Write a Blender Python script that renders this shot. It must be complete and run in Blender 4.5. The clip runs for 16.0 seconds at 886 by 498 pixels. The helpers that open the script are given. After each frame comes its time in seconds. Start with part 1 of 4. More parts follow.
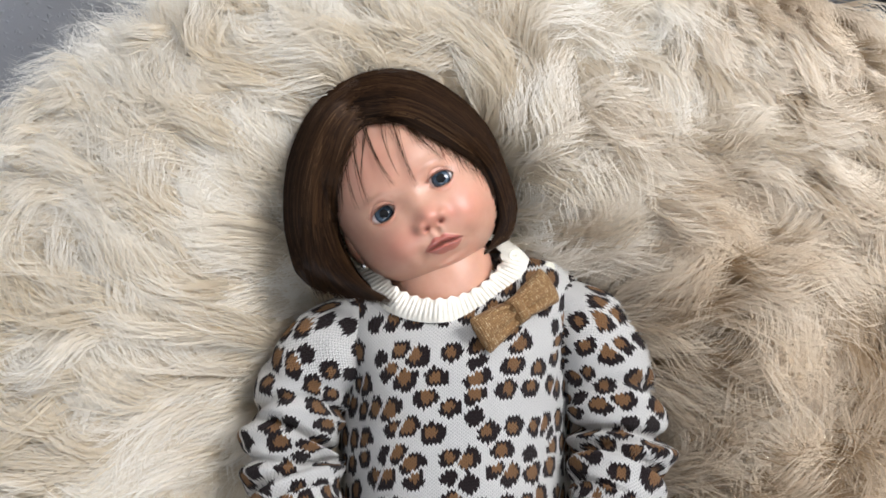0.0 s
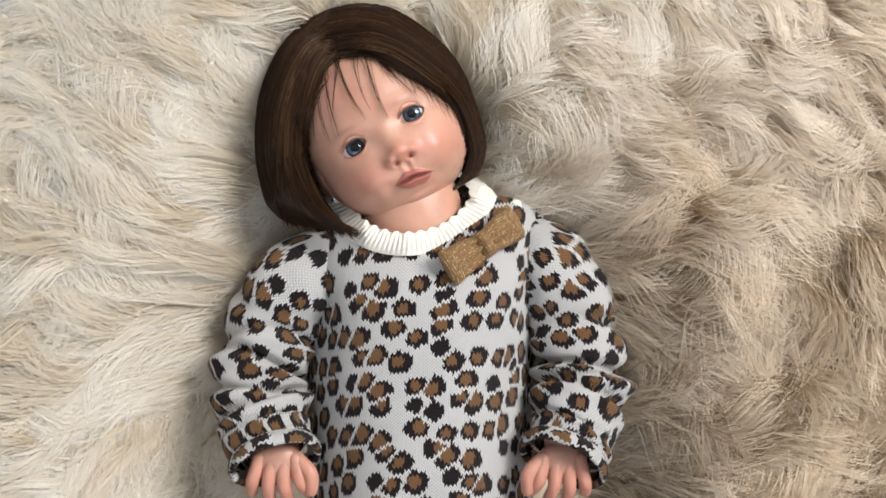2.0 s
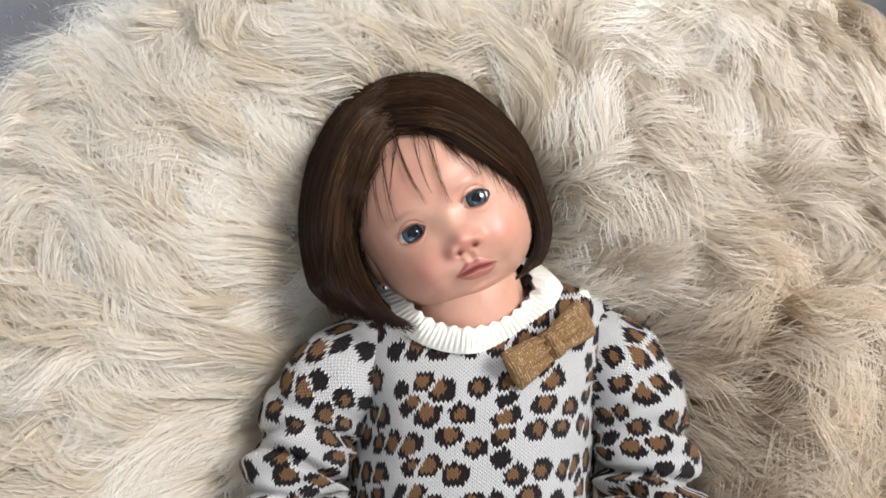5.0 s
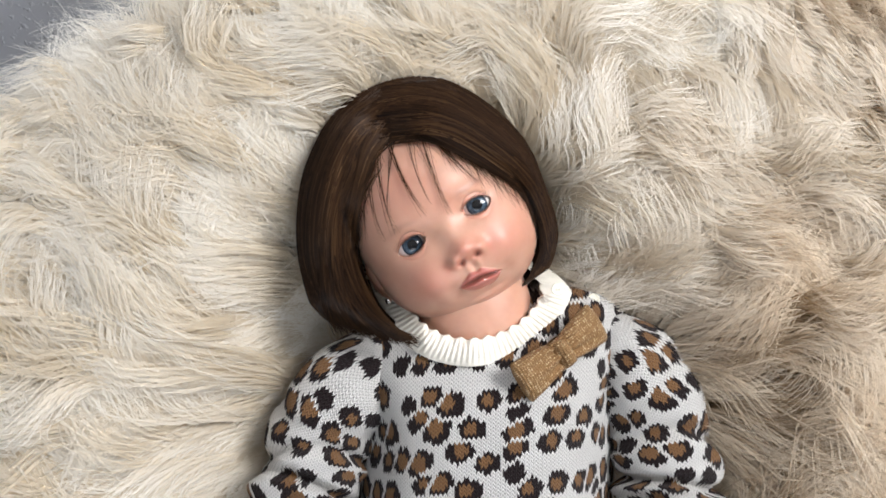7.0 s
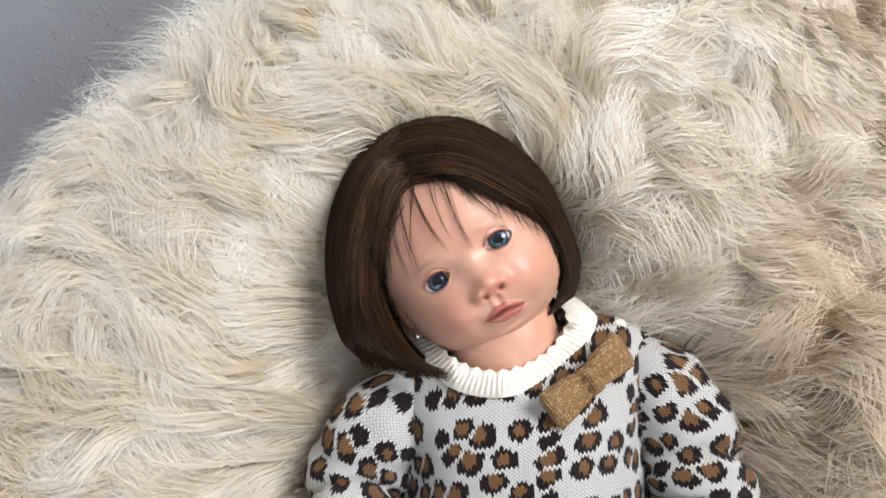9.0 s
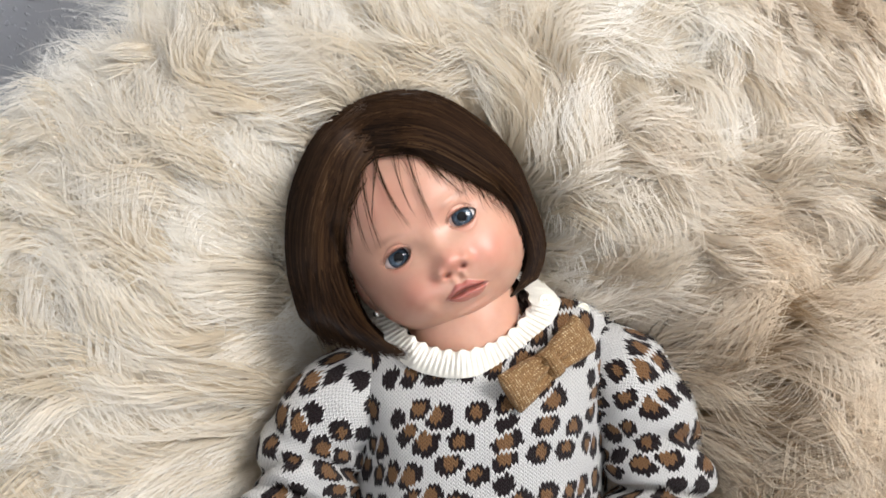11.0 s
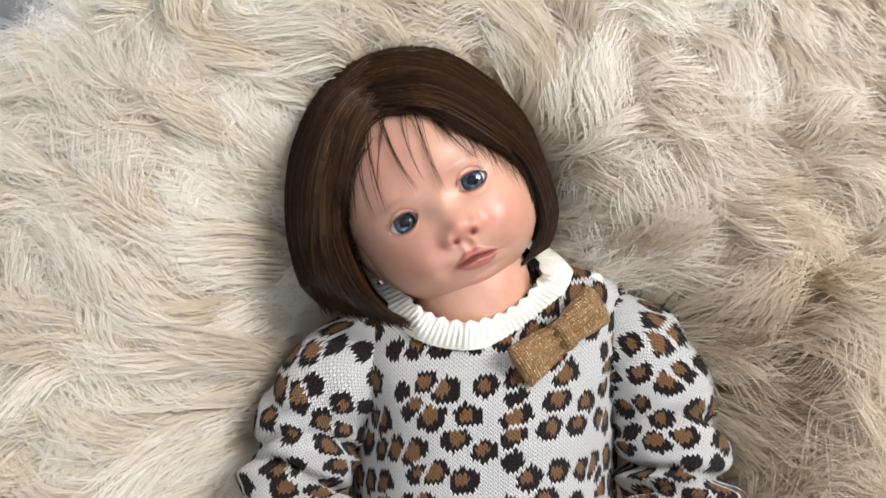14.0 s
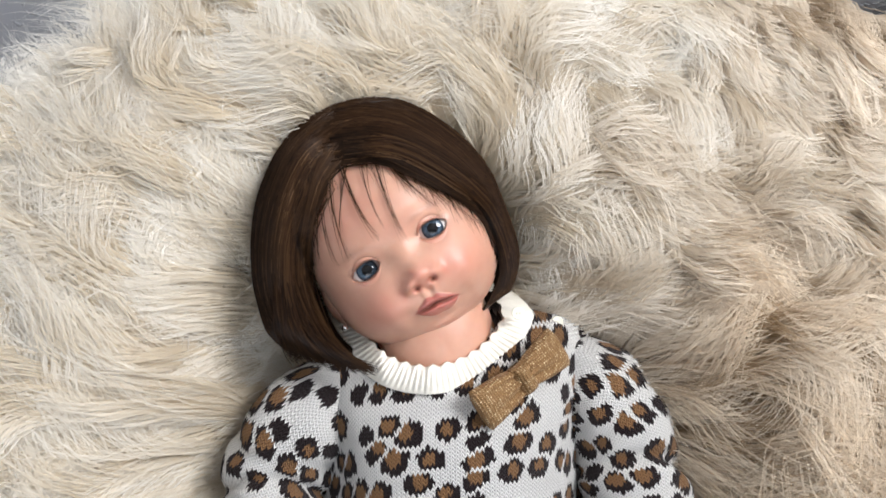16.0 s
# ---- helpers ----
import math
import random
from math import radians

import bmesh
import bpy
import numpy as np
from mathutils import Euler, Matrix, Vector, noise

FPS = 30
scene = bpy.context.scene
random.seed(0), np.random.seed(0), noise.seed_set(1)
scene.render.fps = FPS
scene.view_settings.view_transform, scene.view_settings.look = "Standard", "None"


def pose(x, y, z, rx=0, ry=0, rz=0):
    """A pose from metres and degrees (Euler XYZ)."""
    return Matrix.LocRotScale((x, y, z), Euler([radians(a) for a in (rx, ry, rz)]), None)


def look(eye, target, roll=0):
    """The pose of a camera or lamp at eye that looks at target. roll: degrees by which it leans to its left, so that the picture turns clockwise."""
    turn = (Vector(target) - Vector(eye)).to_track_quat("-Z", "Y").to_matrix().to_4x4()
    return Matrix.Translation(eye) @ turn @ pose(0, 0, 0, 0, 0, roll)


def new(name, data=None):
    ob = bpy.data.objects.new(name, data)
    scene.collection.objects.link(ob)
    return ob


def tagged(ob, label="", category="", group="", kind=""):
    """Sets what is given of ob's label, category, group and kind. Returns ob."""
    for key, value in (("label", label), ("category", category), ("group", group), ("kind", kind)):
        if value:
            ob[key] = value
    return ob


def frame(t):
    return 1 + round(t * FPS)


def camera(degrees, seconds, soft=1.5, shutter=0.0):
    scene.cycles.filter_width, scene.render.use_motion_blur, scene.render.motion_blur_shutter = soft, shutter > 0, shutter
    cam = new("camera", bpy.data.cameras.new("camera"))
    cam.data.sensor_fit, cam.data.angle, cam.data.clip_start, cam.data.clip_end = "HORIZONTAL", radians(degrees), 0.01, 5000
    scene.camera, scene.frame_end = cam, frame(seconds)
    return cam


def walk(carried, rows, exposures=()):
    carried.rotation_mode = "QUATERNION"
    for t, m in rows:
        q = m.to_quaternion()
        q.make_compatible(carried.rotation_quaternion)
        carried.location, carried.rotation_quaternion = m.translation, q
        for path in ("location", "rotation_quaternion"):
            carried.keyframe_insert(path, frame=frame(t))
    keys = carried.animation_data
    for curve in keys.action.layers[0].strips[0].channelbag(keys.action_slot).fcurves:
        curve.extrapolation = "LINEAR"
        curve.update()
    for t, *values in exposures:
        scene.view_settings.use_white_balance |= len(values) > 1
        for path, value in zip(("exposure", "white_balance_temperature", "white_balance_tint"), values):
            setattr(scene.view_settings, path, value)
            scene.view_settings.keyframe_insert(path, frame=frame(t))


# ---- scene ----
cam = camera(53.4, 16.0, soft=1.75)
METRES, EYE, TILT, LEAN, TURN = 0.36, 1.0, -55.0, 0.0, 0.0
ROWS = [
    (0.0, 0.0, 0.0, 0.0, 0.0, 0.0, -0.0),
    (0.5, -0.0072, -0.065, -0.0092, 0.27, 0.62, -0.6),
    (1.0, -0.0131, -0.0658, -0.0266, -0.04, -0.3, -1.43),
    (1.5, -0.0225, -0.0388, -0.0448, -1.43, -2.22, -1.79),
    (2.0, -0.0001, -0.0325, -0.0264, -1.99, -3.22, -1.09),
    (2.5, -0.0217, 0.0131, -0.0189, -2.06, -4.14, -1.75),
    (3.0, -0.0728, 0.0721, -0.019, -1.52, -4.82, -3.96),
    (3.5, -0.0705, 0.1425, 0.0234, -0.92, -4.03, -4.15),
    (4.0, -0.05, 0.1358, 0.0523, -1.01, -2.7, -3.09),
    (4.5, -0.09, 0.1178, 0.0684, -1.54, -1.47, -2.79),
    (7.0, -0.068, 0.17, 0.0967, -0.6, -1.9, -0.09),
    (7.5, -0.0381, 0.1552, 0.1112, 0.45, -1.8, 1.94),
    (8.0, -0.0348, 0.1475, 0.1234, 1.1, -1.13, 2.99),
    (8.5, -0.0431, 0.1415, 0.1214, 1.8, -0.59, 2.99),
    (9.0, -0.0433, 0.1386, 0.1232, 1.89, -0.63, 2.9),
    (11.5, -0.0272, 0.1909, 0.0877, -0.48, -1.79, 0.51),
    (12.0, -0.0327, 0.2524, 0.1047, -1.53, -2.76, 0.72),
    (12.5, -0.0282, 0.2986, 0.0986, -3.34, -4.43, 1.0),
    (13.0, -0.0185, 0.2576, 0.1043, -3.63, -4.31, 1.32),
    (13.5, -0.0308, 0.2094, 0.0954, -1.35, -3.0, 0.85),
    (14.0, -0.0474, 0.2341, 0.0908, -0.1, -3.15, 0.22),
    (14.5, -0.0466, 0.2182, 0.0956, -0.35, -3.42, -0.21),
    (15.0, -0.0537, 0.1997, 0.0846, -0.03, -2.66, -0.71),
    (15.5, -0.029, 0.1893, 0.0986, -0.19, -1.52, -0.0),
    (16.0, -0.0119, 0.2052, 0.1135, -1.05, -1.11, 0.76),
]
walk(cam, [(t, pose(0, 0, EYE, TILT, LEAN, TURN) @ pose(METRES * x, METRES * y, METRES * z, 90 + pitch, roll, yaw)) for t, x, y, z, yaw, pitch, roll in ROWS],
     [(t, stops, kelvin, 10) for t, stops, kelvin in ((0.0, 0.33, 6300), (1.0, 0.36, 6350), (2.0, 0.33, 6480), (3.0, 0.42, 6480), (4.0, 0.42, 6350), (8.0, 0.42, 6400), (9.0, 0.42, 6400), (12.0, 0.38, 6600), (12.7, 0.36, 6800), (13.5, 0.40, 6500), (16.0, 0.42, 6330))])


# ---------------------------------------------------------------- world and light
world = bpy.data.worlds.new("world")
scene.world = world
world.use_nodes = True
wn = world.node_tree.nodes
sky = wn.new("ShaderNodeTexSky")
sky.sky_type, sky.sun_disc = "NISHITA", False
sky.sun_elevation, sky.sun_rotation = radians(40), radians(60)
world.node_tree.links.new(sky.outputs[0], wn["Background"].inputs[0])
wn["Background"].inputs[1].default_value = 0.12


def window_light(name, place, target, sx, sy, power, colour):
    lamp = bpy.data.lights.new(name, "AREA")
    lamp.shape, lamp.size, lamp.size_y, lamp.energy, lamp.color = "RECTANGLE", sx, sy, power, colour
    ob = new(name, lamp)
    ob.matrix_world = look(place, target)
    return ob


window_light("window_daylight_side", (1.34, 0.28, 2.25), (0.0, 0.30, 0.80), 0.75, 1.0, 49, (1.0, 0.98, 0.96))
window_light("window_daylight_back", (0.25, -1.92, 1.55), (0.25, 0.0, 1.45), 1.5, 1.2, 14, (0.96, 0.98, 1.0))

# ---------------------------------------------------------------- materials


def material(name):
    m = bpy.data.materials.new(name)
    m.use_nodes = True
    return m, m.node_tree.nodes, m.node_tree.links, m.node_tree.nodes["Principled BSDF"]


def mixc(n, l, fac, a, b, kind="MIX"):
    """A colour mix; fac, a and b are sockets or values."""
    x = n.new("ShaderNodeMix")
    x.data_type, x.blend_type = "RGBA", kind
    for key, v in ((0, fac), (6, a), (7, b)):
        if isinstance(v, bpy.types.NodeSocket):
            l.new(v, x.inputs[key])
        else:
            x.inputs[key].default_value = v if key == 0 else (*v, 1)
    return x.outputs[2]


def calc(n, l, op, a, b=0.0, c=0.0, clamp=False):
    x = n.new("ShaderNodeMath")
    x.operation, x.use_clamp = op, clamp
    for key, v in enumerate((a, b, c)):
        if isinstance(v, bpy.types.NodeSocket):
            l.new(v, x.inputs[key])
        else:
            x.inputs[key].default_value = v
    return x.outputs[0]


def noise_tex(n, l, scale, detail=3.0, rough=0.55, vec=None):
    x = n.new("ShaderNodeTexNoise")
    x.inputs["Scale"].default_value, x.inputs["Detail"].default_value, x.inputs["Roughness"].default_value = scale, detail, rough
    l.new(vec or n.new("ShaderNodeTexCoord").outputs["Object"], x.inputs["Vector"])
    return x.outputs["Fac"]


def ramp(n, l, fac, *stops):
    x = n.new("ShaderNodeValToRGB")
    while len(x.color_ramp.elements) < len(stops):
        x.color_ramp.elements.new(0.5)
    for e, (p, c) in zip(x.color_ramp.elements, stops):
        e.position, e.color = p, (*c, 1) if len(c) == 3 else c
    l.new(fac, x.inputs[0])
    return x.outputs[0]


def bump(n, l, b, height, strength, distance):
    x = n.new("ShaderNodeBump")
    x.inputs["Strength"].default_value, x.inputs["Distance"].default_value = strength, distance
    l.new(height, x.inputs["Height"])
    l.new(x.outputs[0], b.inputs["Normal"])


def attr(n, name):
    x = n.new("ShaderNodeAttribute")
    x.attribute_name = name
    return x


def plain(name, colour, rough, scale=40, spread=0.15, metal=0.0, rel=0.0, rel_scale=200):
    m, n, l, b = material(name)
    f = noise_tex(n, l, scale)
    l.new(ramp(n, l, f, (0.3, [c * (1 - spread) for c in colour]), (0.7, [min(1, c * (1 + spread)) for c in colour])), b.inputs["Base Color"])
    b.inputs["Roughness"].default_value, b.inputs["Metallic"].default_value = rough, metal
    if rel:
        bump(n, l, b, noise_tex(n, l, rel_scale, 4), rel, 0.002)
    return m


def fur_material():
    """Long hair: tan at the root, cream at the tip, warmer towards one side of the hide."""
    m, n, l, b = material("cream_fur")
    uv = n.new("ShaderNodeUVMap")
    sep = n.new("ShaderNodeSeparateXYZ")
    l.new(uv.outputs[0], sep.inputs[0])
    obj = n.new("ShaderNodeSeparateXYZ")
    l.new(n.new("ShaderNodeTexCoord").outputs["Object"], obj.inputs[0])
    patch = noise_tex(n, l, 9.0, 2.0)
    # own warm tan of this side, also darkening the slope that faces away from light
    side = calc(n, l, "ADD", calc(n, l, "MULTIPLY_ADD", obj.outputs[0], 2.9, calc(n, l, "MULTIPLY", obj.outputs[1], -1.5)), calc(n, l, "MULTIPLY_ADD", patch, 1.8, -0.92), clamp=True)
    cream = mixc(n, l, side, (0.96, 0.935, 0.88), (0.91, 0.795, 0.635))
    # real root tan, deepened so that it also paints shade between the locks
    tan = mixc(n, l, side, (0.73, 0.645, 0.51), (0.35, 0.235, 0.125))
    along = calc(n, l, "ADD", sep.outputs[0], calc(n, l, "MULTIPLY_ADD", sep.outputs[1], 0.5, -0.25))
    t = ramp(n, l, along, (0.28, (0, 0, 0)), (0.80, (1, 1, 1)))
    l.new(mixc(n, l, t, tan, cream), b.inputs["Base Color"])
    b.inputs["Roughness"].default_value = 0.5
    b.inputs["Specular IOR Level"].default_value = 0.35
    tr = n.new("ShaderNodeBsdfTranslucent")
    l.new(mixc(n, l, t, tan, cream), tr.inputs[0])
    mx = n.new("ShaderNodeMixShader")
    mx.inputs[0].default_value = 0.5
    l.new(b.outputs[0], mx.inputs[1])
    l.new(tr.outputs[0], mx.inputs[2])
    l.new(mx.outputs[0], n["Material Output"].inputs[0])
    return m


def hair_material():
    m, n, l, b = material("brown_hair")
    uv = n.new("ShaderNodeUVMap")
    sep = n.new("ShaderNodeSeparateXYZ")
    l.new(uv.outputs[0], sep.inputs[0])
    l.new(ramp(n, l, sep.outputs[1], (0.0, (0.007, 0.0034, 0.0018)), (0.5, (0.026, 0.012, 0.0052)), (0.85, (0.056, 0.028, 0.012)), (1.0, (0.10, 0.055, 0.026))), b.inputs["Base Color"])
    b.inputs["Roughness"].default_value = 0.38
    b.inputs["Specular IOR Level"].default_value = 0.10
    return m


def skin_material():
    """Painted vinyl: peach with rosy cheeks, nose and lips."""
    m, n, l, b = material("painted_vinyl_skin")
    base = ramp(n, l, noise_tex(n, l, 60, 4), (0.3, (0.49, 0.265, 0.185)), (0.7, (0.58, 0.335, 0.24)))
    blush = attr(n, "blush")
    lips = attr(n, "lips")
    c = mixc(n, l, calc(n, l, "MULTIPLY", blush.outputs["Fac"], 0.8), base, (0.53, 0.205, 0.15))
    c = mixc(n, l, lips.outputs["Fac"], c, (0.41, 0.14, 0.115))
    brow = attr(n, "brow")
    c = mixc(n, l, brow.outputs["Fac"], c, (0.13, 0.058, 0.036))
    l.new(c, b.inputs["Base Color"])
    l.new(calc(n, l, "MULTIPLY_ADD", lips.outputs["Fac"], -0.32, 0.42), b.inputs["Roughness"])
    b.inputs["Subsurface Weight"].default_value = 0.25
    b.inputs["Subsurface Radius"].default_value = (0.006, 0.0025, 0.0015)
    b.inputs["Subsurface Scale"].default_value = 1.0
    bump(n, l, b, noise_tex(n, l, 900, 3), 0.08, 0.0006)
    return m


def eye_material():
    m, n, l, b = material("glass_eye")
    r = attr(n, "eye_r").outputs["Fac"]
    f = noise_tex(n, l, 700, 2)
    iris = ramp(n, l, f, (0.35, (0.022, 0.038, 0.058)), (0.65, (0.075, 0.112, 0.15)))
    c = ramp(n, l, r, (0.0, (1, 1, 1)), (0.65, (1, 1, 1)), (0.70, (0, 0, 0)))
    c = mixc(n, l, c, (0.62, 0.58, 0.57), iris)
    rim = ramp(n, l, r, (0.50, (0, 0, 0)), (0.64, (1, 1, 1)), (0.67, (1, 1, 1)), (0.72, (0, 0, 0)))
    c = mixc(n, l, rim, c, (0.012, 0.02, 0.035))
    pup = ramp(n, l, r, (0.30, (1, 1, 1)), (0.36, (0, 0, 0)))
    c = mixc(n, l, pup, c, (0.004, 0.004, 0.005))
    l.new(c, b.inputs["Base Color"])
    b.inputs["Roughness"].default_value = 0.09
    b.inputs["Specular IOR Level"].default_value = 0.35
    b.inputs["Coat Weight"].default_value = 0.35
    b.inputs["Coat Roughness"].default_value = 0.02
    return m


WALE, COURSE = 0.0026, 0.0021
SPOTS, UNEVEN = 61.0, 0.72


def knit_material(name, spotted=True, ground=(0.76, 0.745, 0.72), gap_shade=0.52):
    """Fine jersey stitches; the spots are knitted in, so their outline follows the stitches."""
    m, n, l, b = material(name)
    uv = n.new("ShaderNodeUVMap")
    sep = n.new("ShaderNodeSeparateXYZ")
    l.new(uv.outputs[0], sep.inputs[0])
    u, v = sep.outputs[0], sep.outputs[1]
    cu = calc(n, l, "DIVIDE", u, WALE)
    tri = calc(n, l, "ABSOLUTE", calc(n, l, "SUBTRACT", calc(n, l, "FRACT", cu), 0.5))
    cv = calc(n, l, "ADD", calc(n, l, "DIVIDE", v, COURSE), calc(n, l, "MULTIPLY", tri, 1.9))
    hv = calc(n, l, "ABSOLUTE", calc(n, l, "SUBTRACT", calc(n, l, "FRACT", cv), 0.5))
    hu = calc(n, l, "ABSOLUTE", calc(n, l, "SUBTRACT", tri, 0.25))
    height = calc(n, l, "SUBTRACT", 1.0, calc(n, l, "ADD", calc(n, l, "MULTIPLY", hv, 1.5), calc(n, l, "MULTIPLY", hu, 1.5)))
    col = mixc(n, l, noise_tex(n, l, 35, 3), [g * 0.93 for g in ground], [min(1, g * 1.06) for g in ground])
    if spotted:
        qu = calc(n, l, "MULTIPLY", calc(n, l, "FLOOR", calc(n, l, "MULTIPLY", cu, 2.0)), WALE / 2)
        qv = calc(n, l, "MULTIPLY", calc(n, l, "FLOOR", cv), COURSE)
        comb = n.new("ShaderNodeCombineXYZ")
        l.new(calc(n, l, "MULTIPLY_ADD", qv, 0.5, qu), comb.inputs[0])
        l.new(qv, comb.inputs[1])
        vo = n.new("ShaderNodeTexVoronoi")
        vo.voronoi_dimensions = "2D"
        vo.inputs["Scale"].default_value, vo.inputs["Randomness"].default_value = SPOTS, UNEVEN
        l.new(comb.outputs[0], vo.inputs["Vector"])
        rnd = n.new("ShaderNodeSeparateXYZ")
        l.new(vo.outputs["Color"], rnd.inputs[0])
        sub = n.new("ShaderNodeVectorMath")
        sub.operation = "SUBTRACT"
        l.new(comb.outputs[0], sub.inputs[0])
        l.new(vo.outputs["Position"], sub.inputs[1])
        d = n.new("ShaderNodeSeparateXYZ")
        l.new(sub.outputs[0], d.inputs[0])
        across = calc(n, l, "MULTIPLY_ADD", d.outputs[1], -0.5, d.outputs[0])
        wob = calc(n, l, "MULTIPLY_ADD", noise_tex(n, l, 170, 2, vec=comb.outputs[0]), 0.0062, -0.0031)
        dist = calc(n, l, "SQRT", calc(n, l, "ADD", calc(n, l, "POWER", across, 2.0), calc(n, l, "POWER", calc(n, l, "MULTIPLY", d.outputs[1], 1.12), 2.0)))
        dist = calc(n, l, "ADD", dist, wob)
        rad = calc(n, l, "MULTIPLY_ADD", rnd.outputs[0], 0.0036, 0.0060)
        ve = n.new("ShaderNodeTexVoronoi")
        ve.voronoi_dimensions, ve.feature = "2D", "DISTANCE_TO_EDGE"
        ve.inputs["Scale"].default_value, ve.inputs["Randomness"].default_value = SPOTS, UNEVEN
        l.new(comb.outputs[0], ve.inputs["Vector"])
        apart = calc(n, l, "GREATER_THAN", ve.outputs["Distance"], calc(n, l, "MULTIPLY_ADD", rnd.outputs[1], 0.04, 0.05))
        dark = calc(n, l, "MULTIPLY", calc(n, l, "LESS_THAN", dist, rad), apart)
        ox = calc(n, l, "ADD", across, calc(n, l, "MULTIPLY_ADD", rnd.outputs[1], 0.0034, -0.0017))
        oy = calc(n, l, "ADD", d.outputs[1], calc(n, l, "MULTIPLY_ADD", rnd.outputs[2], -0.0026, 0.0004))
        core = calc(n, l, "SQRT", calc(n, l, "ADD", calc(n, l, "POWER", ox, 2.0), calc(n, l, "POWER", oy, 2.0)))
        core = calc(n, l, "ADD", core, calc(n, l, "MULTIPLY", wob, 0.6))
        brown = calc(n, l, "LESS_THAN", core, calc(n, l, "MULTIPLY_ADD", rad, 0.70, -0.0018))
        col = mixc(n, l, dark, col, (0.014, 0.007, 0.008))
        col = mixc(n, l, calc(n, l, "MULTIPLY", calc(n, l, "MULTIPLY", brown, dark), calc(n, l, "GREATER_THAN", rnd.outputs[0], 0.2)), col, (0.23, 0.118, 0.050))
    # shade in the hollows between stitches is multiplied into the colour
    shade = mixc(n, l, calc(n, l, "MULTIPLY_ADD", height, 1.9, 0.0, clamp=True), [gap_shade] * 3, [1.0] * 3)
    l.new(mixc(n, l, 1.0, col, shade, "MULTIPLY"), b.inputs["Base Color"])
    b.inputs["Roughness"].default_value = 0.92
    b.inputs["Specular IOR Level"].default_value = 0.2
    b.inputs["Sheen Weight"].default_value = 0.05
    bump(n, l, b, height, 0.9, 0.0014)
    return m


def gold_material():
    m, n, l, b = material("gold_lurex_knit")
    uv = n.new("ShaderNodeUVMap")
    sep = n.new("ShaderNodeSeparateXYZ")
    l.new(uv.outputs[0], sep.inputs[0])
    st = calc(n, l, "SINE", calc(n, l, "MULTIPLY", sep.outputs[0], 4200.0))
    sv = calc(n, l, "SINE", calc(n, l, "MULTIPLY", sep.outputs[1], 5200.0))
    h = calc(n, l, "MULTIPLY", calc(n, l, "MULTIPLY_ADD", st, 0.5, 0.5), calc(n, l, "MULTIPLY_ADD", sv, 0.5, 0.5))
    f = noise_tex(n, l, 650, 3, 0.75)
    # sparkle is painted as pale specks, stitch hollows are painted darker
    col = ramp(n, l, f, (0.42, (0.17, 0.085, 0.03)), (0.52, (0.40, 0.24, 0.095)), (0.60, (1.0, 0.85, 0.56)))
    l.new(mixc(n, l, h, (0.24, 0.13, 0.05), col), b.inputs["Base Color"])
    b.inputs["Metallic"].default_value = 0.35
    b.inputs["Roughness"].default_value = 0.42
    bump(n, l, b, calc(n, l, "ADD", h, f), 0.8, 0.0008)
    return m


def wall_material():
    """Grey paint over knocked-down plaster."""
    m, n, l, b = material("grey_textured_paint")
    l.new(ramp(n, l, noise_tex(n, l, 5, 4), (0.3, (0.50, 0.52, 0.56)), (0.7, (0.57, 0.585, 0.62))), b.inputs["Base Color"])
    b.inputs["Roughness"].default_value = 0.5
    drops = ramp(n, l, noise_tex(n, l, 150, 2, 0.5), (0.58, (0, 0, 0)), (0.68, (1, 1, 1)))
    bump(n, l, b, drops, 0.45, 0.002)
    return m


def wood_material(name, dark, light):
    m, n, l, b = material(name)
    tc = n.new("ShaderNodeTexCoord")
    mp = n.new("ShaderNodeMapping")
    mp.inputs["Scale"].default_value = (22, 2.2, 22)
    l.new(tc.outputs["Object"], mp.inputs[0])
    f = noise_tex(n, l, 3.0, 6, 0.6, vec=mp.outputs[0])
    inf = n.new("ShaderNodeObjectInfo")
    f = calc(n, l, "ADD", f, calc(n, l, "MULTIPLY_ADD", inf.outputs["Random"], 0.2, -0.1))
    l.new(ramp(n, l, f, (0.3, dark), (0.72, light)), b.inputs["Base Color"])
    b.inputs["Roughness"].default_value = 0.42
    bump(n, l, b, f, 0.25, 0.001)
    return m


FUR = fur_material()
HIDE = plain("tan_hide", (0.72, 0.61, 0.46), 0.9, 30, 0.2, rel=0.4)
BAG = plain("beige_canvas", (0.42, 0.36, 0.28), 0.85, 15, 0.1, rel=0.3, rel_scale=900)
HAIR = hair_material()
SKIN = skin_material()
EYEM = eye_material()
LASH = plain("dark_lash", (0.03, 0.018, 0.012), 0.6)
SILVER = plain("silver_stud", (0.8, 0.8, 0.8), 0.15, metal=1.0)
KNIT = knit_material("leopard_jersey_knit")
RIB = plain("cream_rib_knit", (0.82, 0.78, 0.69), 0.9, 60, 0.06, rel=0.35, rel_scale=1400)
GOLD = gold_material()
PEARL = plain("pearl_button", (0.82, 0.80, 0.68), 0.18, 90, 0.06)
THREAD = plain("button_thread", (0.7, 0.66, 0.55), 0.8)
WALL = wall_material()
WHITE = plain("white_wall_paint", (0.78, 0.77, 0.74), 0.7, 4, 0.04, rel=0.1)
FLOOR = wood_material("dark_floor_wood", (0.035, 0.022, 0.015), (0.12, 0.075, 0.05))
FRAMEW = plain("white_window_frame", (0.8, 0.8, 0.79), 0.4, 8, 0.03)
BLACKFUR = plain("black_fur_ground", (0.05, 0.05, 0.052), 0.6, 28, 0.5)
DARKWOOD = wood_material("dark_table_wood", (0.03, 0.02, 0.014), (0.10, 0.065, 0.045))


